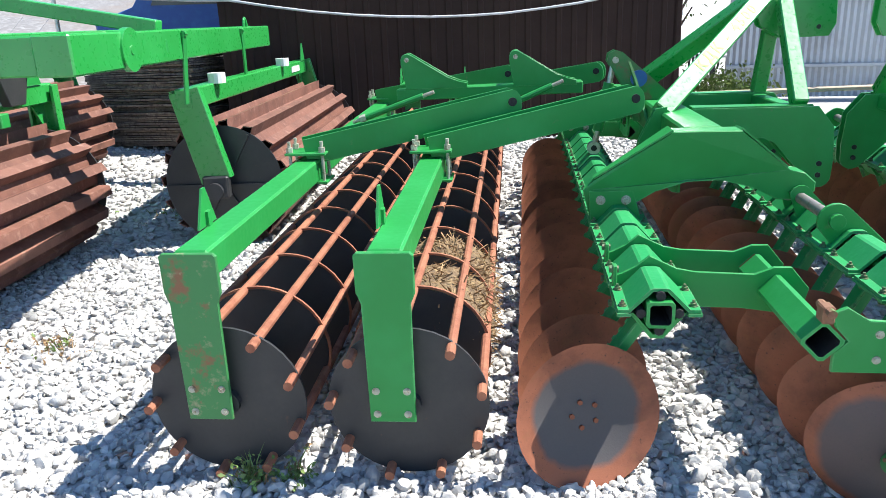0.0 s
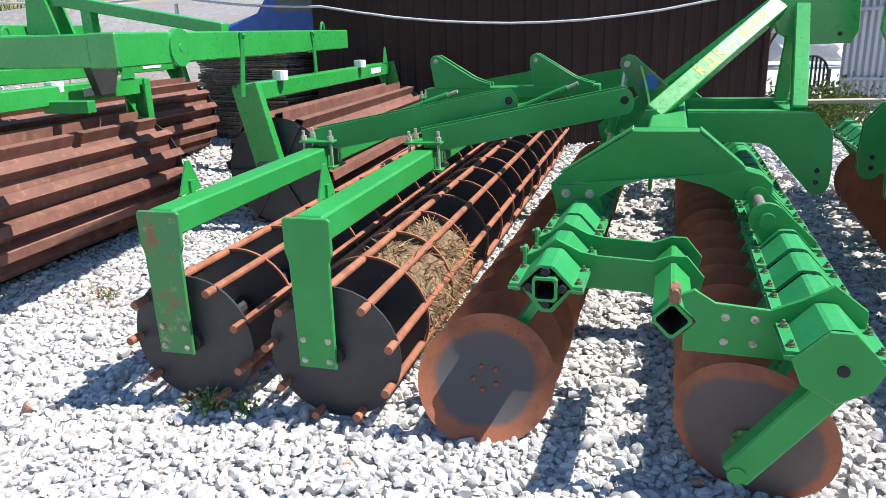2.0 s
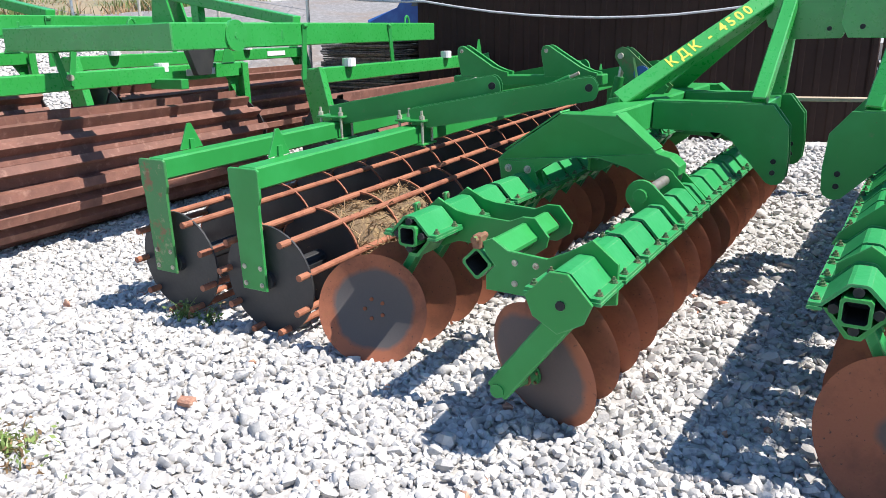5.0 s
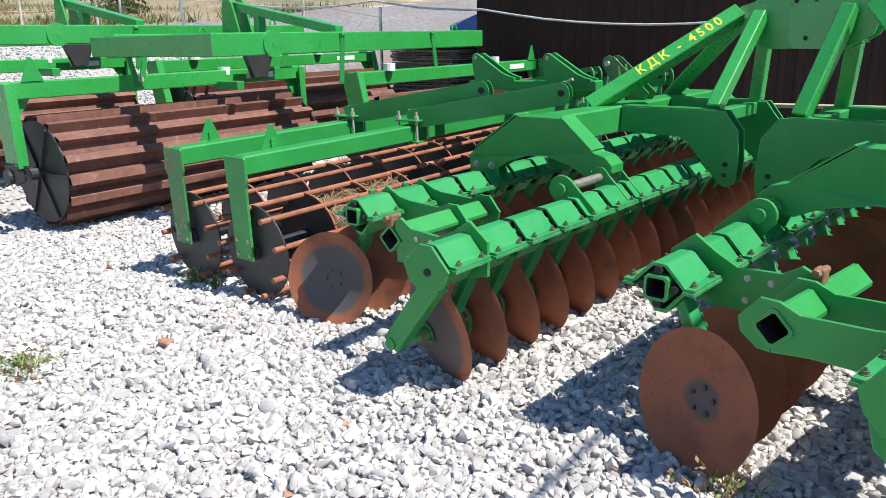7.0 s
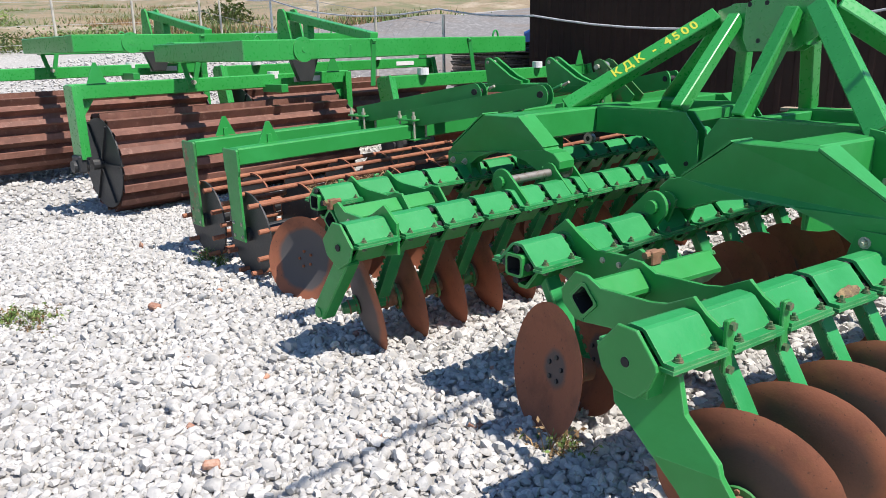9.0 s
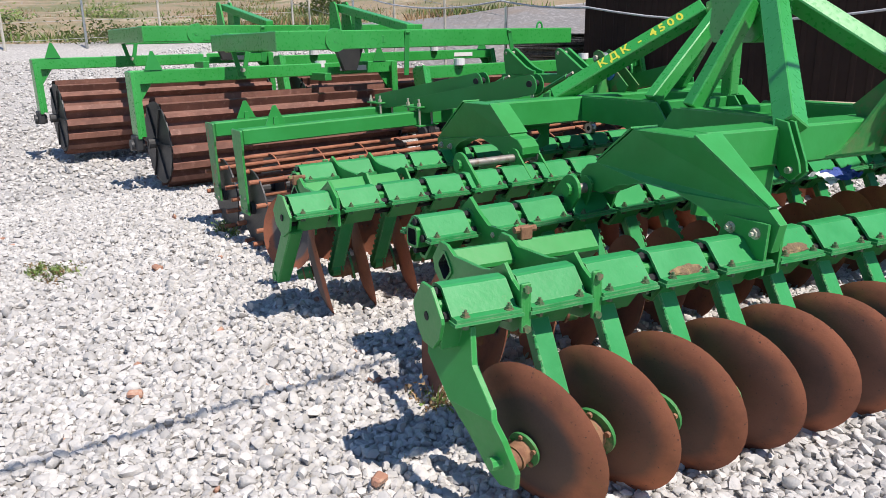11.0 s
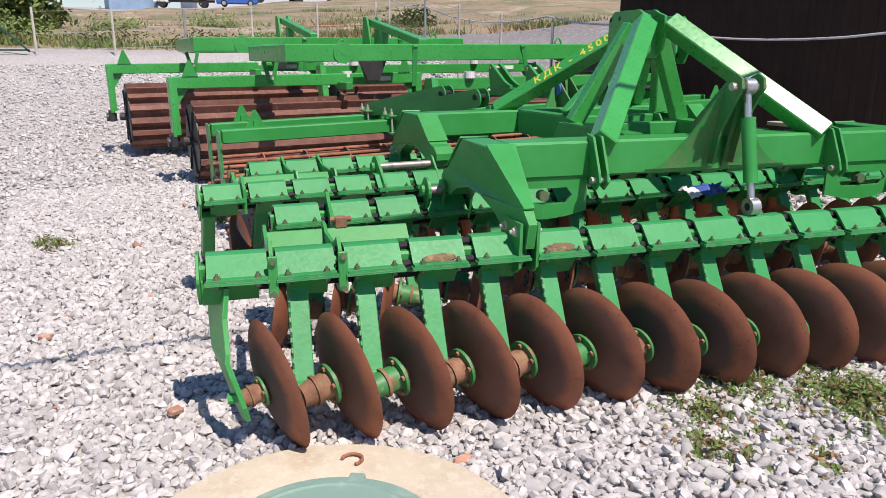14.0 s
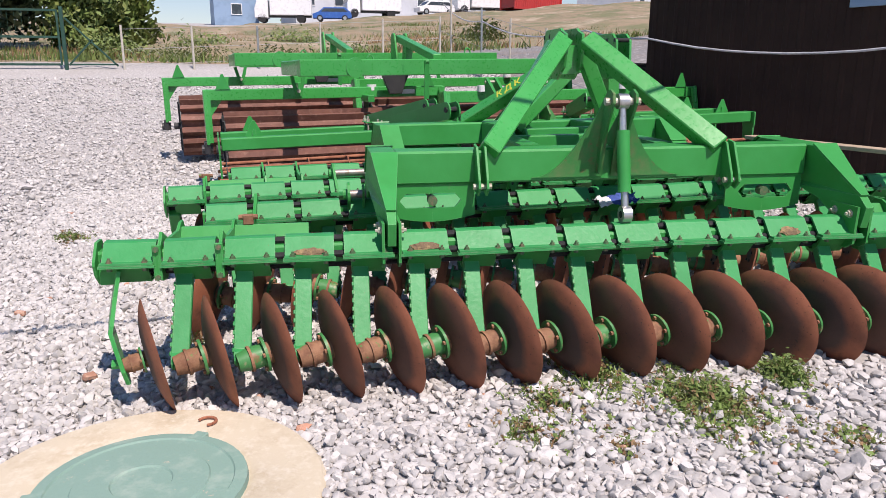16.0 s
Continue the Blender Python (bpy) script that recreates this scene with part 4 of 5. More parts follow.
def soil_plug():
    """Matted soil and straw packed inside the near part of one cage."""
    bm = bmesh.new()
    n, m = 40, 22
    rings = []
    for j in range(m + 1):
        y = -0.36 + 0.72 * j / m
        rings.append([])
        for k in range(n):
            a = 2 * math.pi * k / n
            e = 1.0 if 0 < j < m else 0.86
            rr = e * (0.222 + 0.022 * noise.noise((math.cos(a) * 4, y * 9, math.sin(a) * 4)) + 0.012 * noise.noise((math.cos(a) * 11, y * 30, math.sin(a) * 11)))
            rings[-1].append(bm.verts.new((rr * math.cos(a), y, rr * math.sin(a))))
    for p, q in zip(rings, rings[1:]):
        for k in range(n):
            bm.faces.new((p[k], p[(k + 1) % n], q[(k + 1) % n], q[k]))
    bm.faces.new(rings[0])
    bm.faces.new(rings[-1])
    solid("soil_plug", bm, SOIL, "matted brown soil and straw packed inside the cage roller", "straw", "", "stuff", pose(0.335, 2.74, 0.295, 2.0, 0, 0))


soil_plug()
straw("straw", pose(0.335, 2.74, 0.295, 2.0, 0, 0), (0.245, 0.36, 0.245), 9000, "dry yellow straw sticking out of the cage roller", DRY, 1.0, 0.06)


# ---- the big bar rollers to the west ----
def bar_drum(parent, x, y0, y1, z, r, bars):
    bm = bmesh.new()
    rod(bm, (x, y0 - 0.10, z), (x, y1 + 0.10, z), 0.05, 12)
    for y in (y0, y1):
        rod(bm, (x, y - 0.006, z), (x, y + 0.006, z), r - 0.03, 40)
        for k in range(6):
            a = k * math.pi / 3
            box(bm, (x + 0.5 * r * math.cos(a), y, z + 0.5 * r * math.sin(a)), (r * 0.8, 0.05, 0.02), Matrix.Rotation(-a, 4, "Y"))
    drum = part("drum", bm, BLACK, parent)
    n = y1 - y0
    step = 2 * math.pi / bars
    prof = [(-0.30, r - 0.092), (-0.155, r - 0.086), (-0.135, r - 0.006), (0.075, r + 0.014), (0.100, r - 0.066), (0.30, r - 0.092), (0.30, r - 0.100), (0.092, r - 0.076), (0.066, r + 0.005), (-0.126, r - 0.014), (-0.160, r - 0.094), (-0.30, r - 0.100)]
    wide = step * r / 0.6
    bm = bmesh.new()
    plate(bm, [(p * wide, q) for p, q in prof], 0, n, "y")
    me = mesh_of("bar", bm, SLAT)
    for k in range(bars):
        put("bar", me, drum, Matrix.Translation((x, y0, z)) @ Matrix.Rotation(k * step + 0.1, 4, "Y"))
    return drum


def section(parent, x, y0, length, zt=1.08, lean=0.0, near_plate=True):
    """One roller with its carrying frame."""
    bm = bmesh.new()
    beam(bm, (x - lean, y0 - (0.04 if near_plate else 0.0), zt - 0.05), (x - lean, y0 + length, zt - 0.05), 0.11, 0.13, 0.008)
    tube = part("carrier_tube", bm, BRIGHT, parent)
    for y, s in ((y0 - 0.02 if near_plate else y0 + 0.02, 1), (y0 + length - 0.02, -1)):
        bm = bmesh.new()
        beam(bm, (x - lean, y, zt + 0.005), (x, y, 0.50), 0.20, 0.035, 0.004, (0, 1, 0))
        for d in (-0.09, 0.09):
            beam(bm, (x + d - lean, y + s * 0.03, zt), (x + d, y + s * 0.03, 0.52), 0.018, 0.06, 0, (0, 1, 0))
        plate(bm, [(y + s * 0.03, zt - 0.10), (y + s * 0.20, zt - 0.10), (y + s * 0.03, zt - 0.34)], x - lean - 0.006, x - lean + 0.006, "x")
        part("hanger", bm, BRIGHT, tube)
        bm = bmesh.new()
        box(bm, (x, y - s * 0.01, 0.46), (0.17, 0.07, 0.15), None, 0.012)
        rod(bm, (x, y - s * 0.075, 0.44), (x, y + s * 0.05, 0.44), 0.055, 14)
        part("bearing", bm, BLACK, tube)
    bar_drum(parent, x, y0 + 0.17, y0 + length - 0.17, 0.44, 0.43, 16)
    if near_plate:
        bm = bmesh.new()
        y = y0 + 0.19
        plate(bm, [(y - 0.085, zt + 0.015), (y + 0.085, zt + 0.015), (y + 0.012, zt + 0.19), (y - 0.012, zt + 0.19)], x - lean + 0.056, x - lean + 0.064, "x")
        part("triangle_plate", bm, GREEN, tube)
    bm = bmesh.new()
    y = y0 + length - 0.22
    plate(bm, [(y - 0.085, zt + 0.015), (y + 0.085, zt + 0.015), (y + 0.012, zt + 0.19), (y - 0.012, zt + 0.19)], x - lean + 0.056, x - lean + 0.064, "x")
    part("triangle_plate", bm, GREEN, tube)
    bm = bmesh.new()
    box(bm, (x - lean + 0.058, y - 0.35, zt - 0.05), (0.006, 0.34, 0.055))
    part("label_strip", bm, WHITE, tube, "blank white label strip")
    return tube


def bar_roller(m, label):
    """A folding roller: three sections under a high frame. Local y runs along the rollers."""
    top = thing("bar_roller", m, label, "field roller", "bar rollers in the yard")
    section(top, 0.0, 0.0, 2.95, 1.12)
    section(top, 1.28, 2.50, 3.5, 1.08, 0.14, False)
    # high frame
    bm = bmesh.new()
    beam(bm, (1.25, 0.88, 1.37), (1.06, 4.75, 1.37), 0.16, 0.172, 0.008)
    rod(bm, (1.285, 1.48, 1.37), (1.318, 1.48, 1.37), 0.105, 24)
    rod(bm, (1.318, 1.48, 1.37), (1.322, 1.48, 1.37), 0.022, 12)
    right = part("high_beam", bm, BRIGHT, top)
    bm = bmesh.new()
    beam(bm, (-0.42, 1.03, 1.37), (1.17, 0.985, 1.37), 0.16, 0.166, 0.008, (0, 0, 1))
    part("cross_beam", bm, BRIGHT, top)
    bm = bmesh.new()
    beam(bm, (-0.37, 1.1, 1.37), (-0.37, 5.0, 1.37), 0.16, 0.20, 0.008)
    part("high_beam", bm, BRIGHT, top)
    bm = bmesh.new()
    beam(bm, (-0.30, 4.66, 1.37), (0.99, 4.66, 1.37), 0.14, 0.18, 0.008)
    part("cross_beam", bm, BRIGHT, top)
    # tower with its sloping struts
    for y in (2.42, 2.58):
        bm = bmesh.new()
        plate(bm, [(-0.50, 1.42), (-0.46, 1.76), (-0.435, 1.80), (-0.36, 1.80), (-0.32, 1.76), (-0.21, 1.42)], y - 0.012, y + 0.012, "y", 0.002)
        part("tower_plate", bm, BRIGHT, top)
    bm = bmesh.new()
    beam(bm, (-0.38, 2.50, 1.735), (1.05, 2.50, 1.47), 0.10, 0.085, 0.006)
    part("tower_strut", bm, BRIGHT, top)
    bm = bmesh.new()
    beam(bm, (-0.02, 2.50, 1.42), (-0.02, 2.50, 1.64), 0.08, 0.09, 0.004, (0, 1, 0))
    part("tower_post", bm, BRIGHT, top)
    bm = bmesh.new()
    beam(bm, (-0.285, 2.50, 1.37), (1.085, 2.50, 1.37), 0.20, 0.14, 0.006)
    part("tower_beam", bm, BRIGHT, top)
    # lifting loops on the high beam
    for x, y in ((1.06, 4.30), (-0.40, 2.10)):
        bm = bmesh.new()
        for q in range(8):
            a, b = radians(q * 22.5), radians(q * 22.5 + 22.5)
            rod(bm, (x, y + 0.045 * math.cos(a), 1.45 + 0.075 * math.sin(a)), (x, y + 0.045 * math.cos(b), 1.45 + 0.075 * math.sin(b)), 0.011, 8)
        part("lifting_loop", bm, GREEN, top, "", None, True)
    # hangers from the high frame down to the carriers
    for x, y, w in ((0.20, 2.25, 0.17),):
        bm = bmesh.new()
        plate(bm, [(y - w, 1.28), (y + w, 1.28), (y + w * 0.45, 1.05), (y - w * 0.45, 1.05)], x - 0.03, x + 0.03, "x", 0.004)
        # this bracket is black, unlike the green frame
        part("hanger_bracket", bm, BLACK, top)
    for x, y in ((0.06, 1.07),):
        bm = bmesh.new()
        for d in (-1, 1):
            beam(bm, (x, y + d * 0.075, 1.28), (x, y + d * 0.015, 1.04), 0.045, 0.02, 0.002, (1, 0, 0))
        rod(bm, (x - 0.04, y, 1.10), (x + 0.04, y, 1.10), 0.022, 10, mat=1)
        part("hanger_link", bm, [GREEN, ZINC], top)
    for x, y, z, dy in ((1.275, 2.30, 1.45, 0.0), (1.205, 3.70, 1.45, 0.12)):
        bm = bmesh.new()
        beam(bm, (x, y, z), (x - 0.04, y + dy, 1.02), 0.012, 0.055, 0.002, (0, 1, 0))
        rod(bm, (x, y - 0.02, z - 0.02), (x, y + 0.02, z - 0.02), 0.016, 8)
        part("strap", bm, GREEN, top)
    for x, y in ((1.225, 2.02),):
        bm = bmesh.new()
        box(bm, (x + 0.045, y, 1.37), (0.012, 0.03, 0.07), None, 0.003)
        part("weld_tab", bm, GREEN, top)
    # low cross tubes seen beneath
    for y in (1.9,):
        bm = bmesh.new()
        beam(bm, (0.0, y, 1.0), (0.35, y, 1.0), 0.08, 0.08, 0.005)
        part("cross_tube", bm, GREEN, top)
    for x, y in ((1.20, 3.0), (1.2, 4.9), (0.0, 2.0)):
        bm = bmesh.new()
        rod(bm, (x, y, 1.09), (x, y, 1.16), 0.06, 14)
        part("white_cap", bm, WHITE, top, "white plastic cap")
    return top


bar_roller(pose(-2.40, 1.80, 0.02, 0.6, 0, 4), "green folding roller with brown rusty bar drums")
bar_roller(pose(-4.80, 1.20, 0.13, 0.6, 0, 4), "green folding roller with brown rusty bar drums, behind")


# ---- the dark building and its cable ----
def building():
    a, b = Vector((-2.45, 7.65, 0)), Vector((2.45, 8.95, 0))
    d = (b - a).normalized()
    nrm = Vector((d.y, -d.x, 0))
    ang = math.atan2(d.y, d.x)
    top = thing("shed", Matrix.Translation(a) @ Matrix.Rotation(ang, 4, "Z"), "dark brown corrugated steel shed without windows", "shed")
    n, deep, h = (b - a).length, 4.0, 4.2
    bm = bmesh.new()
    box(bm, (n / 2, deep / 2 + 0.05, h / 2), (n, deep, h))
    part("body", bm, DARKWALL, top)
    bm = bmesh.new()
    x = 0.0
    pts = []
    while x < n:
        pts += [(x, 0.0), (x + 0.05, 0.0), (x + 0.065, -0.014), (x + 0.115, -0.014), (x + 0.13, 0.0)]
        x += 0.18
    pts += [(n, 0.0), (n, 0.03), (0, 0.03)]
    plate(bm, pts, 0.0, h, "z")
    part("front_sheet", bm, DARKWALL, top)
    bm = bmesh.new()
    box(bm, (3.30, -0.03, 2.26), (1.0, 0.03, 0.47), None, 0.004)
    part("wall_panel", bm, BLUEWALL, top, "pale blue sheet panel")
    bm = bmesh.new()
    plate(bm, [(0.0, 0.0), (0.0, deep), (-0.02, deep), (-0.02, 0.0)], 0, h, "z")
    part("side_sheet", bm, DARKWALL, top)
    bm = bmesh.new()
    box(bm, (n / 2, deep / 2, h + 0.06), (n + 0.3, deep + 0.3, 0.10))
    part("roof", bm, DARKWALL, top)
    return top


building()


# ---- manhole ----
def manhole():
    x, y = MANHOLE
    top = thing("manhole", pose(x, y, gz(x, y) - 0.02), "round cream concrete manhole with a grey-green lid, set in gravel", "manhole")
    n = 48
    bm = bmesh.new()
    rings = []
    for r, z in ((0.60, -0.05), (0.60, 0.035), (0.585, 0.05), (0.36, 0.056), (0.35, 0.05)):
        rings.append([bm.verts.new(((r + 0.008 * noise.noise((k * 0.4, r * 9, 0))) * math.cos(2 * math.pi * k / n), (r + 0.008 * noise.noise((k * 0.4, r * 9, 5))) * math.sin(2 * math.pi * k / n), z)) for k in range(n)])
    for a, b in zip(rings, rings[1:]):
        for k in range(n):
            bm.faces.new((a[k], a[(k + 1) % n], b[(k + 1) % n], b[k]))
    bm.faces.new(rings[-1])
    part("collar", bm, CONCRETE, top, "cream concrete ring", None, True)
    bm = bmesh.new()
    rings = []
    for r, z in ((0.345, 0.045), (0.34, 0.072), (0.30, 0.076), (0.295, 0.070), (0.22, 0.072), (0.215, 0.078), (0.10, 0.080), (0.095, 0.074), (0.03, 0.074)):
        rings.append([bm.verts.new((r * math.cos(2 * math.pi * k / n), r * math.sin(2 * math.pi * k / n), z)) for k in range(n)])
    for a, b in zip(rings, rings[1:]):
        for k in range(n):
            bm.faces.new((a[k], a[(k + 1) % n], b[(k + 1) % n], b[k]))
    bm.faces.new(rings[-1])
    lid = part("lid", bm, LIDGREEN, top, "worn grey-green lid", None, True)
    for a in (0.5, 2.6, 4.7):
        bm = bmesh.new()
        box(bm, (0.335 * math.cos(a), 0.335 * math.sin(a), 0.065), (0.06, 0.05, 0.02), Matrix.Rotation(a, 4, "Z"), 0.004)
        part("lug", bm, LIDGREEN, lid)
    for k, (dx, dy) in enumerate(((-0.42, 0.20),)):
        bm = bmesh.new()
        for q in range(8):
            t0, t1 = radians(q * 30), radians(q * 30 + 30)
            rod(bm, (dx + 0.035 * math.cos(t0), dy + 0.035 * math.sin(t0), 0.062), (dx + 0.035 * math.cos(t1), dy + 0.035 * math.sin(t1), 0.062), 0.006, 6)
        part("lifting_ring", bm, RUSTBAR, top)


manhole()


# ---- weeds ----
def weeds(x, y, r, count, height, mat=None, dry=0.0):
    bm = bmesh.new()
    for _ in range(count):
        a, d = rnd(0, 6.283), r * abs(random.gauss(0, 0.5))
        px, py = x + d * math.cos(a) * 1.4, y + d * math.sin(a)
        h = height * rnd(0.35, 1.1) * max(0.3, 1 - d / (2.2 * r))
        base = Vector((px, py, gz(px, py) - 0.005))
        lean = Vector((rnd(-1, 1), rnd(-1, 1), 0)) * h * 0.6
        w = Vector((rnd(-1, 1), rnd(-1, 1), 0)).normalized() * rnd(0.002, 0.005)
        mid, tip = base + lean * 0.35 + Vector((0, 0, h * 0.6)), base + lean + Vector((0, 0, h * 0.95))
        m = 1 if rnd(0, 1) < dry else 0
        v = [bm.verts.new(p) for p in (base - w, base + w, mid + w, mid - w, tip)]
        bm.faces.new(v[:4]).material_index = m
        bm.faces.new((v[3], v[2], v[4])).material_index = m
        for _ in range(3):
            p = base.lerp(tip, rnd(0.3, 1)) + Vector((rnd(-1, 1), rnd(-1, 1), rnd(-0.2, 0.3))) * 0.012
            s = rnd(0.005, 0.011)
            d1 = Vector((rnd(-1, 1), rnd(-1, 1), rnd(-0.5, 0.5))).normalized()
            d2 = d1.orthogonal().normalized()
            q = [bm.verts.new(p + e) for e in (d1 * s * 1.6, d2 * s * 0.7, -d1 * s * 1.2, -d2 * s * 0.7)]
            bm.faces.new(q).material_index = m
    return solid("weeds", bm, [mat or WEED, DRY], "low green weeds growing through gravel" if dry < 0.4 else "sparse dry weeds growing through gravel", "weeds", "", "stuff")


for spec in ((4.04, 3.47, 0.22, 520, 0.09, 0.2), (4.42, 3.80, 0.31, 1500, 0.09, 0.2), (4.33, 4.25, 0.12, 420, 0.13, 0.1), (4.42, 3.00, 0.20, 300, 0.06, 0.35), (4.18, 3.18, 0.20, 260, 0.06, 0.35), (4.62, 3.30, 0.16, 130, 0.05, 0.45),
             (0.24, 0.72, 0.22, 170, 0.09, 0.35), (0.16, 0.62, 0.12, 60, 0.10, 0.5), (3.02, 1.74, 0.10, 60, 0.13, 0.55), (-0.22, 1.90, 0.06, 55, 0.14, 0.2), (-0.08, 1.93, 0.05, 40, 0.12, 0.2),
             (-1.55, 2.9, 0.25, 60, 0.10, 0.7), (4.85, 4.1, 0.25, 160, 0.06, 0.3), (-3.2, 2.7, 0.3, 60, 0.10, 0.7), (-1.9, 5.4, 0.3, 160, 0.12, 0.4)):
    weeds(*spec[:5], None, spec[5])


# ---- small things in the yard ----
def plank():
    bm = bmesh.new()
    beam(bm, (1.75, 6.05, 0.862), (3.75, 6.22, 0.875), 0.12, 0.03, 0.004)
    solid("plank", bm, PLANK, "sun-bleached wooden plank lying across both harrows", "plank")


PLANK = material("bleached_wood", (0.46, 0.36, 0.25), 0.8, 0, [((0.34, 0.26, 0.17), 9.0, 0.45, 0.7, 5)], 0.2, 60)
plank()


def rag():
    bm = bmesh.new()
    n = 12
    g = [[bm.verts.new((0.105 * (i / n - 0.5) * 2 + 0.02 * noise.noise((i * 0.7, j * 0.7, 2)), 0.07 * (j / n - 0.5) * 2 + 0.02 * noise.noise((i * 0.7, j * 0.7, 7)), 0.045 * abs(noise.noise((i * 0.45, j * 0.45, 4))) + 0.02 * noise.noise((i, j, 3)) - 0.05 * abs(j / n - 0.5))) for j in range(n + 1)] for i in range(n + 1)]
    for i in range(n):
        for j in range(n):
            f = bm.faces.new((g[i][j], g[i + 1][j], g[i + 1][j + 1], g[i][j + 1]))
            f.material_index = 1 if i < 4 else 0
    solid("rag", bm, [BLUERAG, WHITE], "crumpled blue and white rag lying on the harrow", "rag", "", "", pose(3.17, 4.04, 0.695, 8, -6, 80), True)


BLUERAG = material("blue_cloth", (0.05, 0.09, 0.33), 0.9, 0, [((0.14, 0.20, 0.45), 20.0, 0.5, 0.7, 4)], 0.2, 150)
rag()


def brick_piece(x, y, s, yaw, label):
    bm = bmesh.new()
    box(bm, (0, 0, 0), (s, s * 0.6, s * 0.5), None, s * 0.12)
    for v in bm.verts:
        v.co += Vector((noise.noise(v.co * 30), noise.noise(v.co * 30 + Vector((5, 0, 0))), 0)) * s * 0.12
    solid("brick_piece", bm, PINK, label, "brick", "broken bricks", "", pose(x, y, gz(x, y) + 0.035, 8, 5, yaw))


brick_piece(2.31, 0.78, 0.055, 60, "broken piece of orange-red brick on the gravel")
brick_piece(0.55, 1.25, 0.07, 20, "broken piece of dull red brick on the gravel")
brick_piece(3.36, 1.30, 0.06, 120, "broken piece of red brick beside the harrow")


# ---- the stack of old sheets ----
def sheet_stack(x, y, w, d, h):
    top = thing("sheet_stack", pose(x, y, gz(x, y) - 0.02, 0, 0, -8), "tall stack of weathered brown bundled sheets", "stack")
    z = 0.05
    for s in (-1, 1):
        bm = bmesh.new()
        box(bm, (s * w * 0.35, 0, 0.03), (0.1, d, 0.08))
        part("bearer", bm, TWIG, top)
    while z < h:
        t = rnd(0.018, 0.032)
        bm = bmesh.new()
        nx = 10
        o = (rnd(-0.03, 0.03), rnd(-0.03, 0.03))
        lo, hi = [], []
        for j in range(2):
            for i in range(nx + 1):
                px, py = -w / 2 + w * i / nx + o[0], (j - 0.5) * d + o[1] + rnd(-0.012, 0.012)
                wob = 0.010 * noise.noise((px * 3, z * 9, j))
                lo.append(bm.verts.new((px, py, z + wob)))
                hi.append(bm.verts.new((px, py, z + t * 0.8 + wob)))
        m = nx + 1
        for i in range(nx):
            bm.faces.new((lo[i], lo[i + 1], lo[m + i + 1], lo[m + i]))
            bm.faces.new((hi[i], hi[i + 1], hi[m + i + 1], hi[m + i]))
            bm.faces.new((lo[i], lo[i + 1], hi[i + 1], hi[i]))
            bm.faces.new((lo[m + i], lo[m + i + 1], hi[m + i + 1], hi[m + i]))
        bm.faces.new((lo[0], hi[0], hi[m], lo[m]))
        bm.faces.new((lo[nx], hi[nx], hi[m + nx], lo[m + nx]))
        part("sheet", bm, TWIG, top)
        z += t
    return top


sheet_stack(-3.36, 7.95, 1.30, 0.8, 1.22)


# ---- cables ----
def cable(name, pts, r, label, mat, category="cable"):
    cu = bpy.data.curves.new(name, "CURVE")
    cu.dimensions, cu.bevel_depth, cu.bevel_resolution = "3D", r, 3
    sp = cu.splines.new("POLY")
    dense = []
    for a, b in zip(pts, pts[1:]):
        a, b = Vector(a), Vector(b)
        sag = b.w if len(b) > 3 else 0.12
        for k in range(12):
            t = k / 12
            p = a.to_3d().lerp(b.to_3d(), t)
            p.z -= 4 * sag * t * (1 - t) - 0.006 * noise.noise(p * 2.0)
            dense.append(p)
    dense.append(Vector(pts[-1]).to_3d())
    sp.points.add(len(dense) - 1)
    for q, p in zip(sp.points, dense):
        q.co = (*p, 1)
    cu.materials.append(mat)
    return tagged(new(name, cu), label, category)


cable("cable", [(-13.2, 7.9, 3.10, 0.1), (-9.64, 7.75, 2.45, 0.16), (-4.35, 7.66, 2.00, 0.20), (-2.30, 7.52, 1.80, 0.04), (2.55, 8.85, 1.90, 0.28), (4.2, 11.2, 2.3, 0.1)], 0.014, "grey sheathed cable slung along the fence and shed", CABLE)
cable("overhead_cable", [(4.9, -9, 4.3, 0.0), (4.62, 3.0, 3.5, 0.4), (4.5, 13.0, 4.3, 0.4)], 0.014, "thin dark overhead cable crossing the yard", RUBBER_HOLES)


# ---- clods of dry soil left on the clamps ----
def clod(m, size, seed):
    bm = bmesh.new()
    bmesh.ops.create_icosphere(bm, subdivisions=3, radius=1)
    for v in bm.verts:
        k = 1 + 0.35 * noise.noise(v.co * 2.2 + Vector((seed, 0, 0))) + 0.15 * noise.noise(v.co * 7 + Vector((0, seed, 0)))
        v.co = Vector((v.co.x * size[0] * k, v.co.y * size[1] * k, max(-0.3, v.co.z) * size[2] * 0.35 * k))
    solid("soil_clod", bm, SOIL, "thin clod of dry brown soil lying on a clamp", "soil", "soil clods", "", m)


for k, (row, i, side, size) in enumerate(((0, 5, 0.085, (0.022, 0.05, 0.014)), (0, 12, 0.088, (0.020, 0.065, 0.014)), (0, 14, 0.09, (0.018, 0.06, 0.012)))):
    x0, shift = (0.0, 0.10) if row == 0 else (SPAN, -0.20)
    yy = -ROWN * PITCH / 2 + PITCH * (i + 0.5) + shift
    h = 0.010 if side > 0.098 else 0.010 + (0.098 - side) * 1.32
    tilt = 0 if side > 0.098 else -52
    clod(pose(3.80, 3.757, 0.016, -0.3, 0, 172.3) @ pose(x0 - side, yy, ZT + h, 0, tilt, 0), size, k * 3.7)


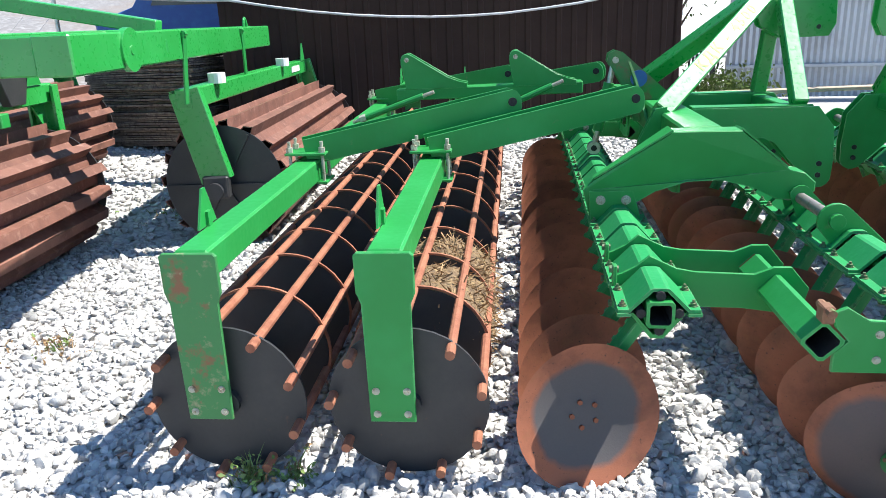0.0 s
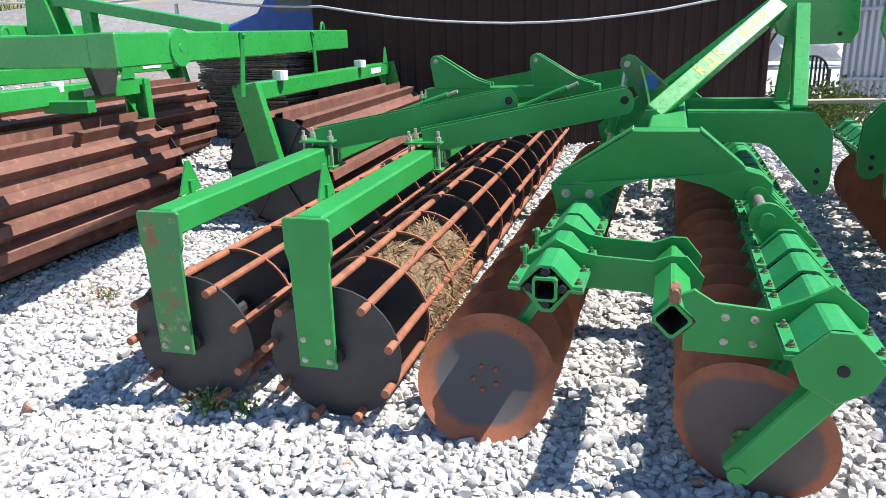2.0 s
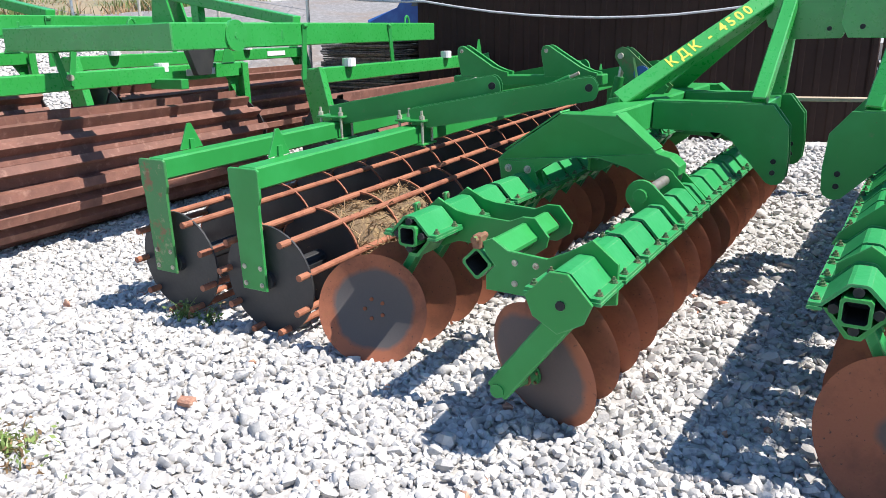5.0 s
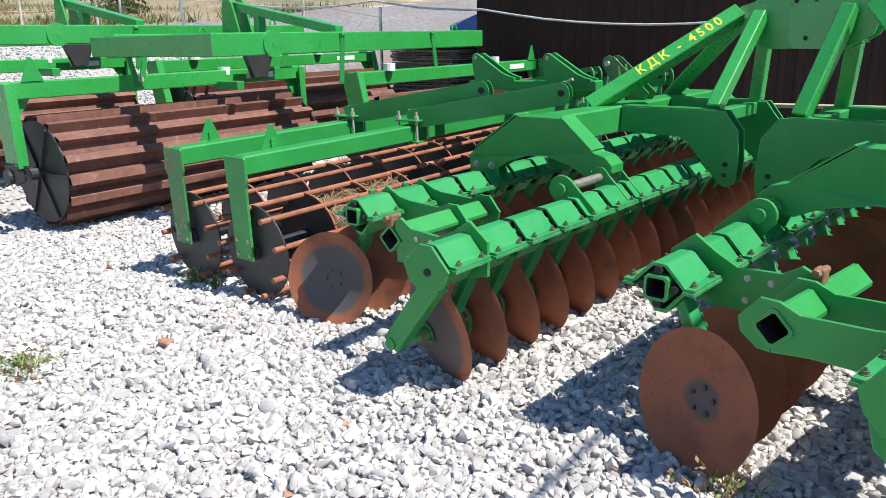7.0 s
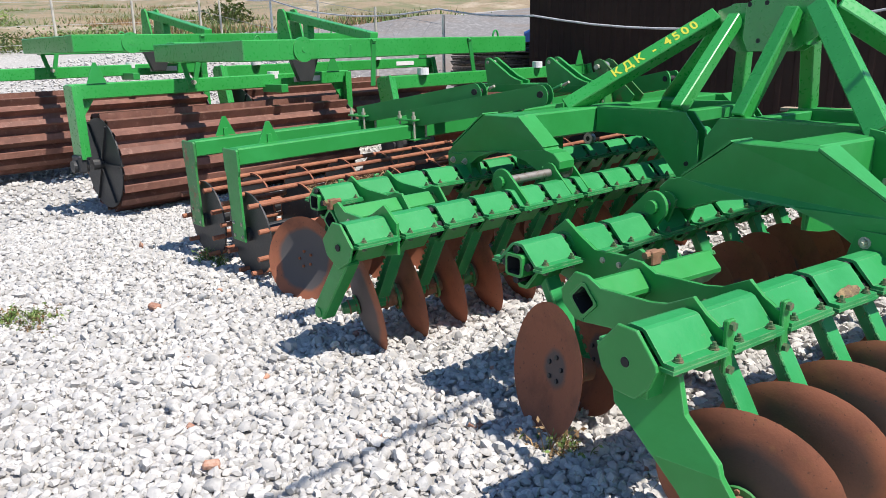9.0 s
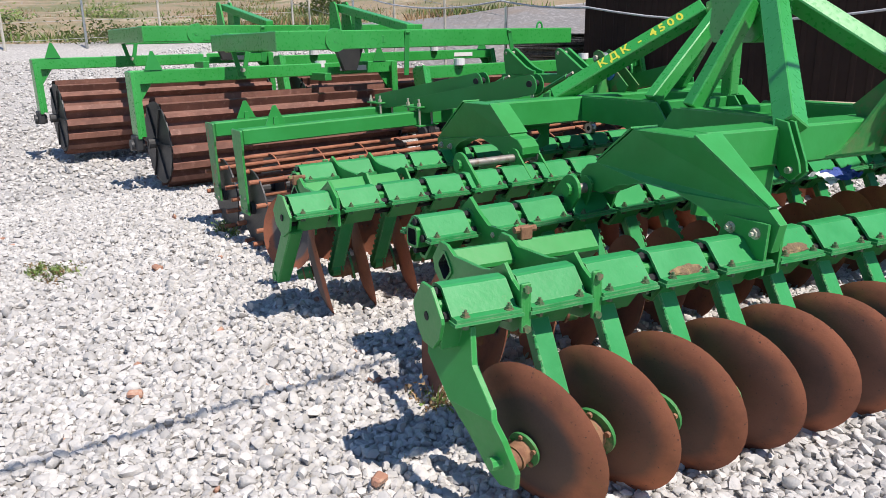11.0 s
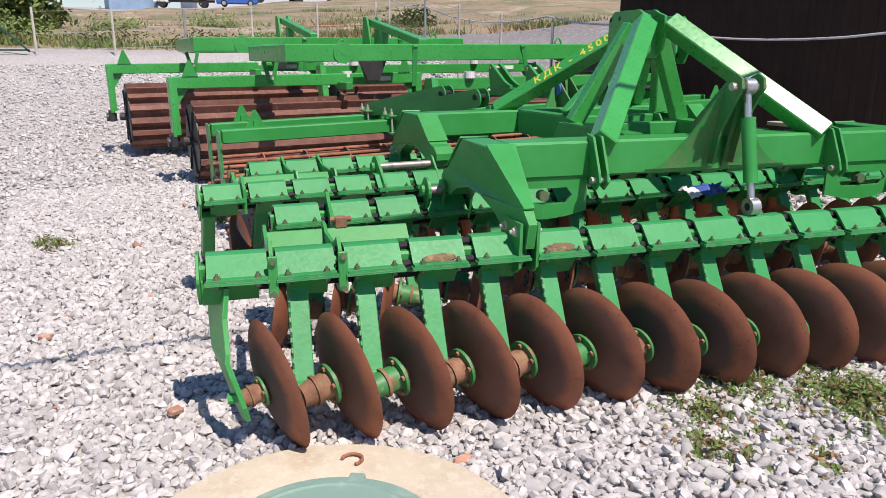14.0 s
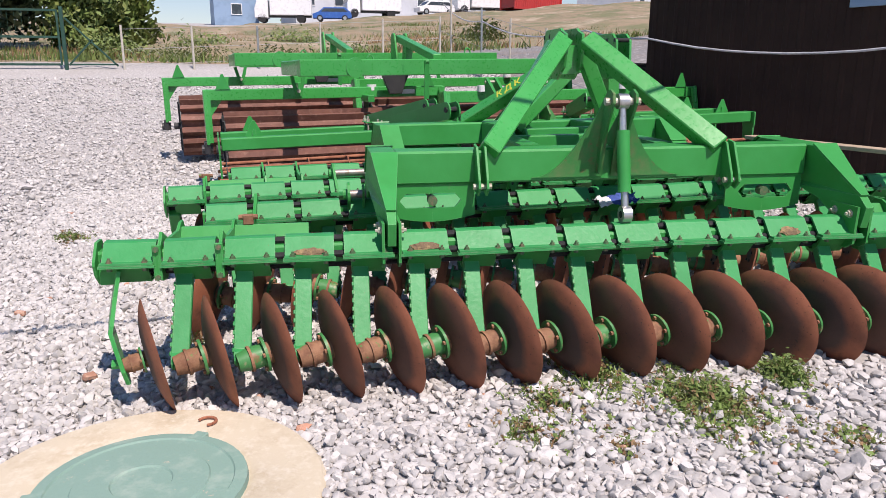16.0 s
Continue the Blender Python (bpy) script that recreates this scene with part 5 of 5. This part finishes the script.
# ---- fences, gate and distance ----
def fence_post(x, y, h, mat, r=0.03, lean=0.0, label="thin pale fence post standing at the yard's edge"):
    bm = bmesh.new()
    rod(bm, (0, 0, -0.1), (lean, 0, h), r, 8, r * 0.9)
    solid("fence_post", bm, mat, label, "post", "fence posts", "", pose(x, y, gz(x, y)))


PALE = material("pale_concrete_post", (0.50, 0.47, 0.40), 0.85, 0, [((0.36, 0.33, 0.28), 8.0, 0.5, 0.7, 4)], 0.1, 60)
DARKGREEN = material("dark_green_steel", (0.015, 0.06, 0.04), 0.5, 0, [((0.03, 0.09, 0.06), 5.0, 0.5, 0.7, 3)], 0, 40)
for y in (-0.27, 1.36, 2.95, 4.55, 6.2, 7.8):
    fence_post(-13.2, y, 1.05, PALE if y < 2 or y > 4 else STEEL, 0.03, rnd(-0.06, 0.06))
for x in (-12.0, -9.64, -7.9, -6.1, -4.35):
    fence_post(x, 7.75, 1.55, STEEL if x in (-9.64, -4.35) else PALE, 0.026, rnd(-0.05, 0.05))


def mesh_fence(name, a, b, h, pitch):
    """Thin wires between posts, crossing at a slant."""
    a, b = Vector(a), Vector(b)
    n = (b - a).length
    d = (b - a).normalized()
    bm = bmesh.new()
    t = 0.0
    while t < n:
        for s in (-1, 1):
            p0 = a + d * t
            p1 = a + d * max(0, min(n, t + s * h))
            rod(bm, (p0.x, p0.y, gz(p0.x, p0.y) + 0.05), (p1.x, p1.y, gz(p1.x, p1.y) + 0.05 + abs((p1 - p0).length)), 0.0013, 3)
        t += pitch
    for z in (0.1, h * 0.5, h):
        rod(bm, (a.x, a.y, gz(a.x, a.y) + z), (b.x, b.y, gz(b.x, b.y) + z), 0.004, 4)
    solid(name, bm, STEEL, "thin slack wire mesh fence round the yard", "fence", "", "stuff")


mesh_fence("wire_fence", (-13.2, -0.3, 0), (-13.2, 7.8, 0), 0.95, 0.30)
mesh_fence("wire_fence", (-13.2, 7.75, 0), (-4.3, 7.75, 0), 1.4, 0.30)


def gate():
    x, y = -13.2, -1.55
    z = gz(x, y)
    top = thing("gate", pose(x, y, z), "dark green steel frame gate with wire infill", "gate")
    bm = bmesh.new()
    beam(bm, (0, 0, -0.1), (0, 0, 1.45), 0.08, 0.08, 0.005, (1, 0, 0))
    part("gate_post", bm, DARKGREEN, top)
    bm = bmesh.new()
    for z0 in (0.12, 0.75, 1.36):
        beam(bm, (0, -0.08, z0), (0, -4.6, z0), 0.05, 0.05, 0.003)
    for yy in (-0.10, -1.6, -3.1, -4.6):
        beam(bm, (0, yy, 0.12), (0, yy, 1.36), 0.045, 0.045, 0.003, (1, 0, 0))
    part("gate_leaf", bm, DARKGREEN, top)
    bm = bmesh.new()
    beam(bm, (0, 0.06, 1.20), (0, 1.15, 0.08), 0.04, 0.04, 0.003)
    beam(bm, (0, 0.10, 0.12), (0, 1.15, 0.12), 0.04, 0.04, 0.003)
    beam(bm, (0, 0.06, 0.10), (0, 0.62, 0.70), 0.04, 0.04, 0.003)
    part("brace", bm, DARKGREEN, top)
    bm = bmesh.new()
    for k in range(1, 30):
        rod(bm, (0, -0.1 - k * 0.15, 0.12), (0, -0.1 - k * 0.15, 1.36), 0.003, 3)
    part("wire_infill", bm, DARKGREEN, top)


gate()


def grey_fence():
    a, b = Vector((3.95, 12.3, 0)), Vector((10.5, 11.2, 0))
    d = (b - a).normalized()
    m = Matrix.Translation((a.x, a.y, gz(a.x, a.y))) @ Matrix.Rotation(math.atan2(d.y, d.x), 4, "Z")
    top = thing("sheet_fence", m, "tall grey corrugated metal sheet fence", "fence")
    n = (b - a).length
    x = 0.0
    while x < n - 0.1:
        bm = bmesh.new()
        pts = []
        for k in range(12):
            pts += [(x + k * 0.09, 0.0), (x + k * 0.09 + 0.045, -0.02)]
        pts += [(x + 1.08, 0.0), (x + 1.08, 0.006), (x, 0.006)]
        plate(bm, pts, 0.02, 2.6 + rnd(-0.03, 0.03), "z")
        part("metal_sheet", bm, GALV, top)
        x += 1.08
    for z in (0.5, 1.5, 2.3):
        bm = bmesh.new()
        beam(bm, (0, -0.05, z), (n, -0.05, z), 0.05, 0.05, 0.003)
        part("rail", bm, GALV, top)


grey_fence()


LEAF = material("bush_leaf", (0.11, 0.165, 0.035), 0.6, 0, [((0.19, 0.215, 0.055), 3.0, 0.45, 0.7, 3)], 0, 40, 0.4)
DARKLEAF = material("dark_needle_leaf", (0.03, 0.055, 0.022), 0.65, 0, [((0.06, 0.085, 0.03), 2.0, 0.45, 0.7, 3)], 0, 40, 0.4)
BARK = material("brown_bark", (0.12, 0.085, 0.06), 0.9, 0, [((0.07, 0.05, 0.04), 12.0, 0.5, 0.7, 5)], 0.4, 50)


def tree(name, x, y, h, r, leaf, count, leaf_size, label, category, trunk=0.35):
    top = thing(name, pose(x, y, gz(x, y) - 0.05, 0, 0, rnd(0, 360)), label, category, "trees and bushes")
    bm = bmesh.new()
    rod(bm, (0, 0, 0), (0.02 * h, 0, h * 0.75), 0.022 * h, 8, 0.006 * h)
    tips = []
    for k in range(11 if trunk else 34):
        a, z0 = rnd(0, 6.28), h * rnd(0.02 + trunk * 0.5, 0.72)
        tip = Vector((math.cos(a) * r * rnd(0.45, 0.9), math.sin(a) * r * rnd(0.45, 0.9), min(h * 0.95, z0 + h * rnd(0.1, 0.3))))
        rod(bm, (0.01 * h, 0, z0), tip, 0.009 * h, 5, 0.003 * h)
        tips.append(tip)
    tips.append(Vector((0, 0, h * 0.9)))
    tips.append(Vector((0, 0, h * 0.6)))
    part("trunk", bm, BARK, top)
    bm = bmesh.new()
    for k in range(count):
        t = random.choice(tips)
        p = t + Vector((random.gauss(0, 1), random.gauss(0, 1), random.gauss(0, 0.8))) * r * 0.22
        if p.z < 0.05 * h:
            p.z = rnd(0.05, 0.3) * h
        d1 = Vector((rnd(-1, 1), rnd(-1, 1), rnd(-1, 1))).normalized()
        d2 = d1.orthogonal().normalized()
        s = leaf_size * rnd(0.6, 1.3)
        bm.faces.new([bm.verts.new(p + e) for e in (d1 * s, d2 * s * 0.5, -d1 * s, -d2 * s * 0.5)])
    part("crown", bm, leaf, top)
    return top


tree("conifer", -17.0, -5.3, 4.9, 1.75, DARKLEAF, 9000, 0.14, "dark green dense tree behind the gate", "tree", 0.0)
tree("conifer", -18.6, -4.6, 4.5, 1.5, DARKLEAF, 8500, 0.14, "dark green dense tree behind the gate", "tree", 0.0)
tree("bush", -19.4, -2.0, 2.8, 1.1, LEAF, 5000, 0.12, "yellow-green tall bush on the bank", "bush", 0.0)
tree("bush", -20.6, -1.0, 1.9, 0.95, LEAF, 4000, 0.12, "yellow-green tall bush on the bank", "bush", 0.0)
tree("bush", -15.5, 1.2, 0.34, 0.9, LEAF, 900, 0.045, "low scrubby bush beyond the wire fence", "bush", 0.0)
tree("bush", -14.2, 3.4, 0.34, 0.9, LEAF, 900, 0.045, "low scrubby bush beyond the wire fence", "bush", 0.0)
tree("bush", -14.0, 5.2, 0.34, 0.9, LEAF, 900, 0.045, "low scrubby bush beyond the wire fence", "bush", 0.0)
for bx, by, bh in ((-16.6, -0.9, 0.55), (-18.2, 1.6, 0.6), (-19.5, 4.4, 0.6)):
    tree("bush", bx, by, bh, 0.9, LEAF, 1200, 0.06, "grey-green shrub on the dry bank", "bush", 0.0)
tree("bush", -17.5, 10.5, 0.7, 0.8, LEAF, 700, 0.07, "grey-green bush beyond the wire fence", "bush", 0.0)
tree("bush", 2.95, 9.6, 0.50, 0.5, LEAF, 2000, 0.03, "leafy green bush beside the shed", "bush", 0.0)
tree("bush", 3.45, 10.3, 0.55, 0.6, LEAF, 2000, 0.035, "leafy green bush beside the shed", "bush", 0.0)
tree("sapling", 2.62, 9.9, 2.6, 0.5, LEAF, 160, 0.035, "thin bare sapling beside the shed", "tree", 0.4)


def bank():
    """Dry bare earth behind the fence."""
    xs, ys = list(np.arange(-70, -14.1, 0.9)), list(np.arange(-22, 44, 0.9))
    grid = []
    for y in ys:
        for x in xs:
            e = min(1, (-14.1 - x) / 2.5, (x + 70) / 2.5, (y + 22) / 3, (44 - y) / 3)
            k = 0.35
            grid.append((x, y, gz(x, y) - 0.06 + max(0, e) * (0.10 + k * max(0, 0.5 + noise.noise((x * 0.16, y * 0.16, 9.1))) + 0.12 * noise.noise((x * 0.7, y * 0.7, 3)))))
    n = len(xs)
    me = bpy.data.meshes.new("bank")
    me.from_pydata(grid, [], [(j * n + i, j * n + i + 1, (j + 1) * n + i + 1, (j + 1) * n + i) for j in range(len(ys) - 1) for i in range(n - 1)])
    me.materials.append(DIRT)
    me.shade_smooth()
    tagged(new("bank", me), "bare dry brown earth bank with tufts of grass", "bank", "", "structure")


DIRT = material("dry_earth", (0.29, 0.225, 0.14), 0.95, 0, [((0.165, 0.17, 0.08), 0.45, 0.46, 0.58, 7), ((0.44, 0.36, 0.26), 0.30, 0.55, 0.66, 5), ((0.20, 0.14, 0.09), 5.0, 0.55, 0.7, 5)], 0.5, 4)
bank()


def bank_grass():
    """Tufts of dry and green grass over the bank."""
    rng = random.Random(21)
    bm = bmesh.new()
    for c in range(170):
        cx, cy = -14.4 - 30 * rng.random() ** 1.7, rng.uniform(-6, 16)
        w, m = rng.uniform(0.3, 1.0), 0 if rng.random() < 0.7 else 1
        for k in range(110):
            x, y = cx + rng.gauss(0, 0.4) * w, cy + rng.gauss(0, 0.9) * w
            z, h = gz(x, y) + 0.05, rng.uniform(0.1, 0.38) * (0.5 + 0.5 * w)
            a, s = rng.uniform(0, 6.28), rng.uniform(0.015, 0.035)
            dx, dy = math.cos(a) * s, math.sin(a) * s
            lx, ly = rng.gauss(0, 0.35) * h, rng.gauss(0, 0.35) * h
            bm.faces.new([bm.verts.new(p) for p in ((x - dx, y - dy, z), (x + dx, y + dy, z), (x + lx, y + ly, z + h))]).material_index = m
    solid("bank_grass", bm, [LEAF, DRY], "tufts of green and dry grass on the bank", "grass", "", "stuff")


bank_grass()


def heap():
    """Grey gravel spread behind the fence."""
    xs, ys = list(np.arange(-14.4, -2.7, 0.6)), list(np.arange(8.1, 40, 0.6))
    grid = [(x, y, gz(x, y) + min(1, (y - 8.1) / 1.5) * (0.06 + 0.5 * max(0, noise.noise((x * 0.25, y * 0.25, 6))) + 0.05 * noise.noise((x * 1.5, y * 1.5, 2)))) for y in ys for x in xs]
    n = len(xs)
    me = bpy.data.meshes.new("gravel_heap")
    me.from_pydata(grid, [], [(j * n + i, j * n + i + 1, (j + 1) * n + i + 1, (j + 1) * n + i) for j in range(len(ys) - 1) for i in range(n - 1)])
    me.materials.append(GREYGRAVEL)
    me.shade_smooth()
    tagged(new("gravel_heap", me), "low spread of grey gravel behind the fence", "gravel", "", "structure")


heap()


def house(x, y, yaw, w, d, h, wall, roof, label, windows, door=True):
    top = thing("building", pose(x, y, gz(x, y) - 0.3, 0, 0, yaw), label, "building", "far buildings")
    bm = bmesh.new()
    box(bm, (0, 0, h / 2), (w, d, h))
    part("wall", bm, wall, top)
    bm = bmesh.new()
    plate(bm, [(-d / 2 - 0.4, h), (d / 2 + 0.4, h), (0, h + d * 0.18)], -w / 2 - 0.3, w / 2 + 0.3, "x")
    part("roof", bm, roof, top)
    for k in range(windows):
        wx = -w / 2 + w * (k + 0.5) / windows
        bm = bmesh.new()
        box(bm, (wx, -d / 2 - 0.03, h * 0.42), (1.1, 0.08, 1.1))
        win = part("window", bm, DARKGLASS, top)
        bm = bmesh.new()
        for s in (-1, 1):
            box(bm, (wx + s * 0.58, -d / 2 - 0.05, h * 0.42), (0.08, 0.1, 1.25))
            box(bm, (wx, -d / 2 - 0.05, h * 0.42 + s * 0.58), (1.2, 0.1, 0.08))
        part("window_frame", bm, WHITE, win)
    return top


DARKGLASS = material("dark_glass", (0.04, 0.05, 0.06), 0.1, 0, [((0.08, 0.10, 0.12), 1.0, 0.5, 0.7, 2)], 0, 20)
GREYWALL = material("pale_grey_wall", (0.55, 0.57, 0.60), 0.7, 0, [((0.44, 0.46, 0.48), 0.4, 0.45, 0.7, 4)], 0.05, 5)
REDWALL = material("red_container_paint", (0.42, 0.035, 0.03), 0.5, 0, [((0.30, 0.03, 0.03), 0.6, 0.5, 0.7, 4)], 0.05, 5)
house(-95.2, 23.8, 97, 26, 9, 6.5, GREYWALL, GALV, "long pale grey industrial building far off", 7)
house(-87.2, 4.1, 95, 5, 5, 4.5, BLUEWALL, GALV, "pale blue sheet-clad shed far off", 1)
house(-80.8, 53.4, 120, 14, 8, 6, GREYWALL, GALV, "pale industrial building far off", 4)
house(-52, 75.8, 150, 20, 8, 5, GREYWALL, GALV, "pale industrial building far off", 5)


def container(x, y, yaw, mat, label):
    top = thing("shipping_container", pose(x, y, gz(x, y) + 0.1, 0, 0, yaw), label, "container", "")
    bm = bmesh.new()
    pts = []
    t = -3.0
    while t < 3.0:
        pts += [(t, -1.2), (t + 0.1, -1.2), (t + 0.14, -1.16), (t + 0.24, -1.16)]
        t += 0.28
    pts += [(3.03, -1.2), (3.03, 1.2), (-3.0, 1.2)]
    plate(bm, pts, 0.15, 2.5, "z")
    part("body", bm, mat, top)
    bm = bmesh.new()
    for z in (0.08, 2.54):
        for yy in (-1.2, 1.2):
            box(bm, (0, yy, z), (6.1, 0.12, 0.14))
    for xx in (-3.0, 3.0):
        for yy in (-1.2, 1.2):
            box(bm, (xx, yy, 1.3), (0.14, 0.14, 2.6))
    part("frame", bm, mat, top)


container(-67.2, 33.4, 105, REDWALL, "red corrugated shipping container far off")


def car(x, y, yaw, paint, label, lift=0.0, van=False):
    top = thing("car", pose(x, y, gz(x, y) + lift, 0, 0, yaw), label, "car", "parked cars")
    hgt = 2.0 if van else 1.45
    bm = bmesh.new()
    side = [(-2.1, 0.3), (-2.15, 0.75), (-1.5, 0.92), (-0.9, hgt), (1.4, hgt), (2.0, 0.95), (2.1, 0.6), (2.05, 0.3)]
    plate(bm, side, -0.82, 0.82, "y", 0.05)
    body = part("body", bm, paint, top)
    for s in (-1, 1):
        bm = bmesh.new()
        plate(bm, [(-1.25, 0.98), (-0.82, hgt - 0.12), (1.28, hgt - 0.12), (1.7, 0.98)], s * 0.822 - 0.006, s * 0.822 + 0.006, "y")
        part("side_window", bm, DARKGLASS, body)
    bm = bmesh.new()
    beam(bm, (-1.46, 0, 0.99), (-0.96, 0, hgt - 0.06), 1.4, 0.02, 0)
    part("windscreen", bm, DARKGLASS, body)
    for wx in (-1.35, 1.35):
        for s in (-1, 1):
            bm = bmesh.new()
            rod(bm, (wx, s * 0.70, 0.32), (wx, s * 0.86, 0.32), 0.32, 20)
            wheel = part("wheel", bm, RUBBER_HOLES, top)
            bm = bmesh.new()
            rod(bm, (wx, s * 0.861, 0.32), (wx, s * 0.868, 0.32), 0.19, 14)
            part("rim", bm, STEEL, wheel)


def truck(x, y, yaw, label):
    top = thing("truck", pose(x, y, gz(x, y), 0, 0, yaw), label, "truck", "parked trucks")
    bm = bmesh.new()
    box(bm, (0.8, 0, 2.0), (4.6, 2.3, 2.4), None, 0.05)
    part("box_body", bm, WHITE, top)
    bm = bmesh.new()
    plate(bm, [(-3.2, 0.5), (-3.2, 1.5), (-2.9, 2.4), (-1.7, 2.45), (-1.7, 0.5)], -1.05, 1.05, "y", 0.05)
    cab = part("cab", bm, WHITE, top)
    bm = bmesh.new()
    beam(bm, (-3.20, 0, 1.55), (-2.93, 0, 2.32), 1.8, 0.02, 0)
    part("windscreen", bm, DARKGLASS, cab)
    bm = bmesh.new()
    box(bm, (0, 0, 0.7), (6.2, 0.9, 0.2))
    part("chassis", bm, BLACK, top)
    for wx in (-2.4, 1.9):
        for s in (-1, 1):
            bm = bmesh.new()
            rod(bm, (wx, s * 0.75, 0.48), (wx, s * 1.05, 0.48), 0.48, 20)
            part("wheel", bm, RUBBER_HOLES, top)


car(-4.19, 12.76, 15, BLUE, "dark blue parked car behind the shed", 0.2, True)
car(-72.8, 24.6, 100, WHITE, "white car parked far off")
car(-77.6, 14.3, 80, BLUE, "blue car parked far off")
truck(-79.2, 19.1, 95, "white box truck parked far off")
truck(-82.4, 9.5, 80, "white box truck parked far off")
truck(-74.4, 30.2, 100, "white box truck parked far off")


def sacks():
    for k, (x, y, z, s) in enumerate(((2.85, 12.9, 0.95, 0.52), (3.35, 13.1, 0.95, 0.48), (3.05, 12.95, 1.35, 0.45), (3.75, 13.0, 0.90, 0.42))):
        bm = bmesh.new()
        bmesh.ops.create_icosphere(bm, subdivisions=3, radius=1)
        for v in bm.verts:
            v.co *= 1 + 0.22 * noise.noise(v.co * 1.9 + Vector((k * 4, 0, 0))) + 0.06 * noise.noise(v.co * 6)
            v.co = Vector((v.co.x * s, v.co.y * s * 0.8, max(-0.5, v.co.z) * s * 0.62))
        solid("sack", bm, WHITE, "crumpled white woven sack heaped on a low table", "sack", "white sacks", "", pose(x, y, gz(x, y) + z - 0.02, 0, 0, k * 50), True)


def table():
    x, y = 3.25, 12.95
    top = thing("table", pose(x, y, gz(x, y), 0, 0, 4), "dark low outdoor table loaded with white sacks", "table")
    bm = bmesh.new()
    box(bm, (0, 0, 0.66), (1.7, 0.9, 0.04), None, 0.004)
    part("tabletop", bm, GALV, top)
    for dx in (-0.78, 0.78):
        for dy in (-0.38, 0.38):
            bm = bmesh.new()
            beam(bm, (dx, dy, 0), (dx, dy, 0.64), 0.05, 0.05, 0.003, (1, 0, 0))
            part("leg", bm, BLACK, top)


def garden_chair():
    x, y = 3.50, 11.35
    top = thing("garden_chair", pose(x, y, gz(x, y), 0, 0, 20), "black plastic garden chair with a slatted round back", "chair")
    bm = bmesh.new()
    box(bm, (0, 0, 0.42), (0.44, 0.42, 0.03), None, 0.006)
    part("seat", bm, RUBBER_HOLES, top)
    for dx in (-0.2, 0.2):
        for dy in (-0.19, 0.19):
            bm = bmesh.new()
            rod(bm, (dx, dy, 0.41), (dx * 1.2, dy * 1.2, 0), 0.02, 8, 0.015)
            part("leg", bm, RUBBER_HOLES, top)
    rim = arc(0, 0.62, 0.25, 200, -20, 14)
    bm = bmesh.new()
    for (x0, z0), (x1, z1) in zip(rim, rim[1:]):
        rod(bm, (x0, 0.21, z0), (x1, 0.21, z1), 0.016, 8)
    back = part("backrest", bm, RUBBER_HOLES, top)
    for k in range(-3, 4):
        bm = bmesh.new()
        h = math.sqrt(0.0625 - (k * 0.062) ** 2)
        beam(bm, (k * 0.062, 0.21, 0.43), (k * 0.062, 0.21, 0.62 + h), 0.028, 0.010, 0, (0, 1, 0))
        part("slat", bm, RUBBER_HOLES, back)


table()
sacks()
garden_chair()
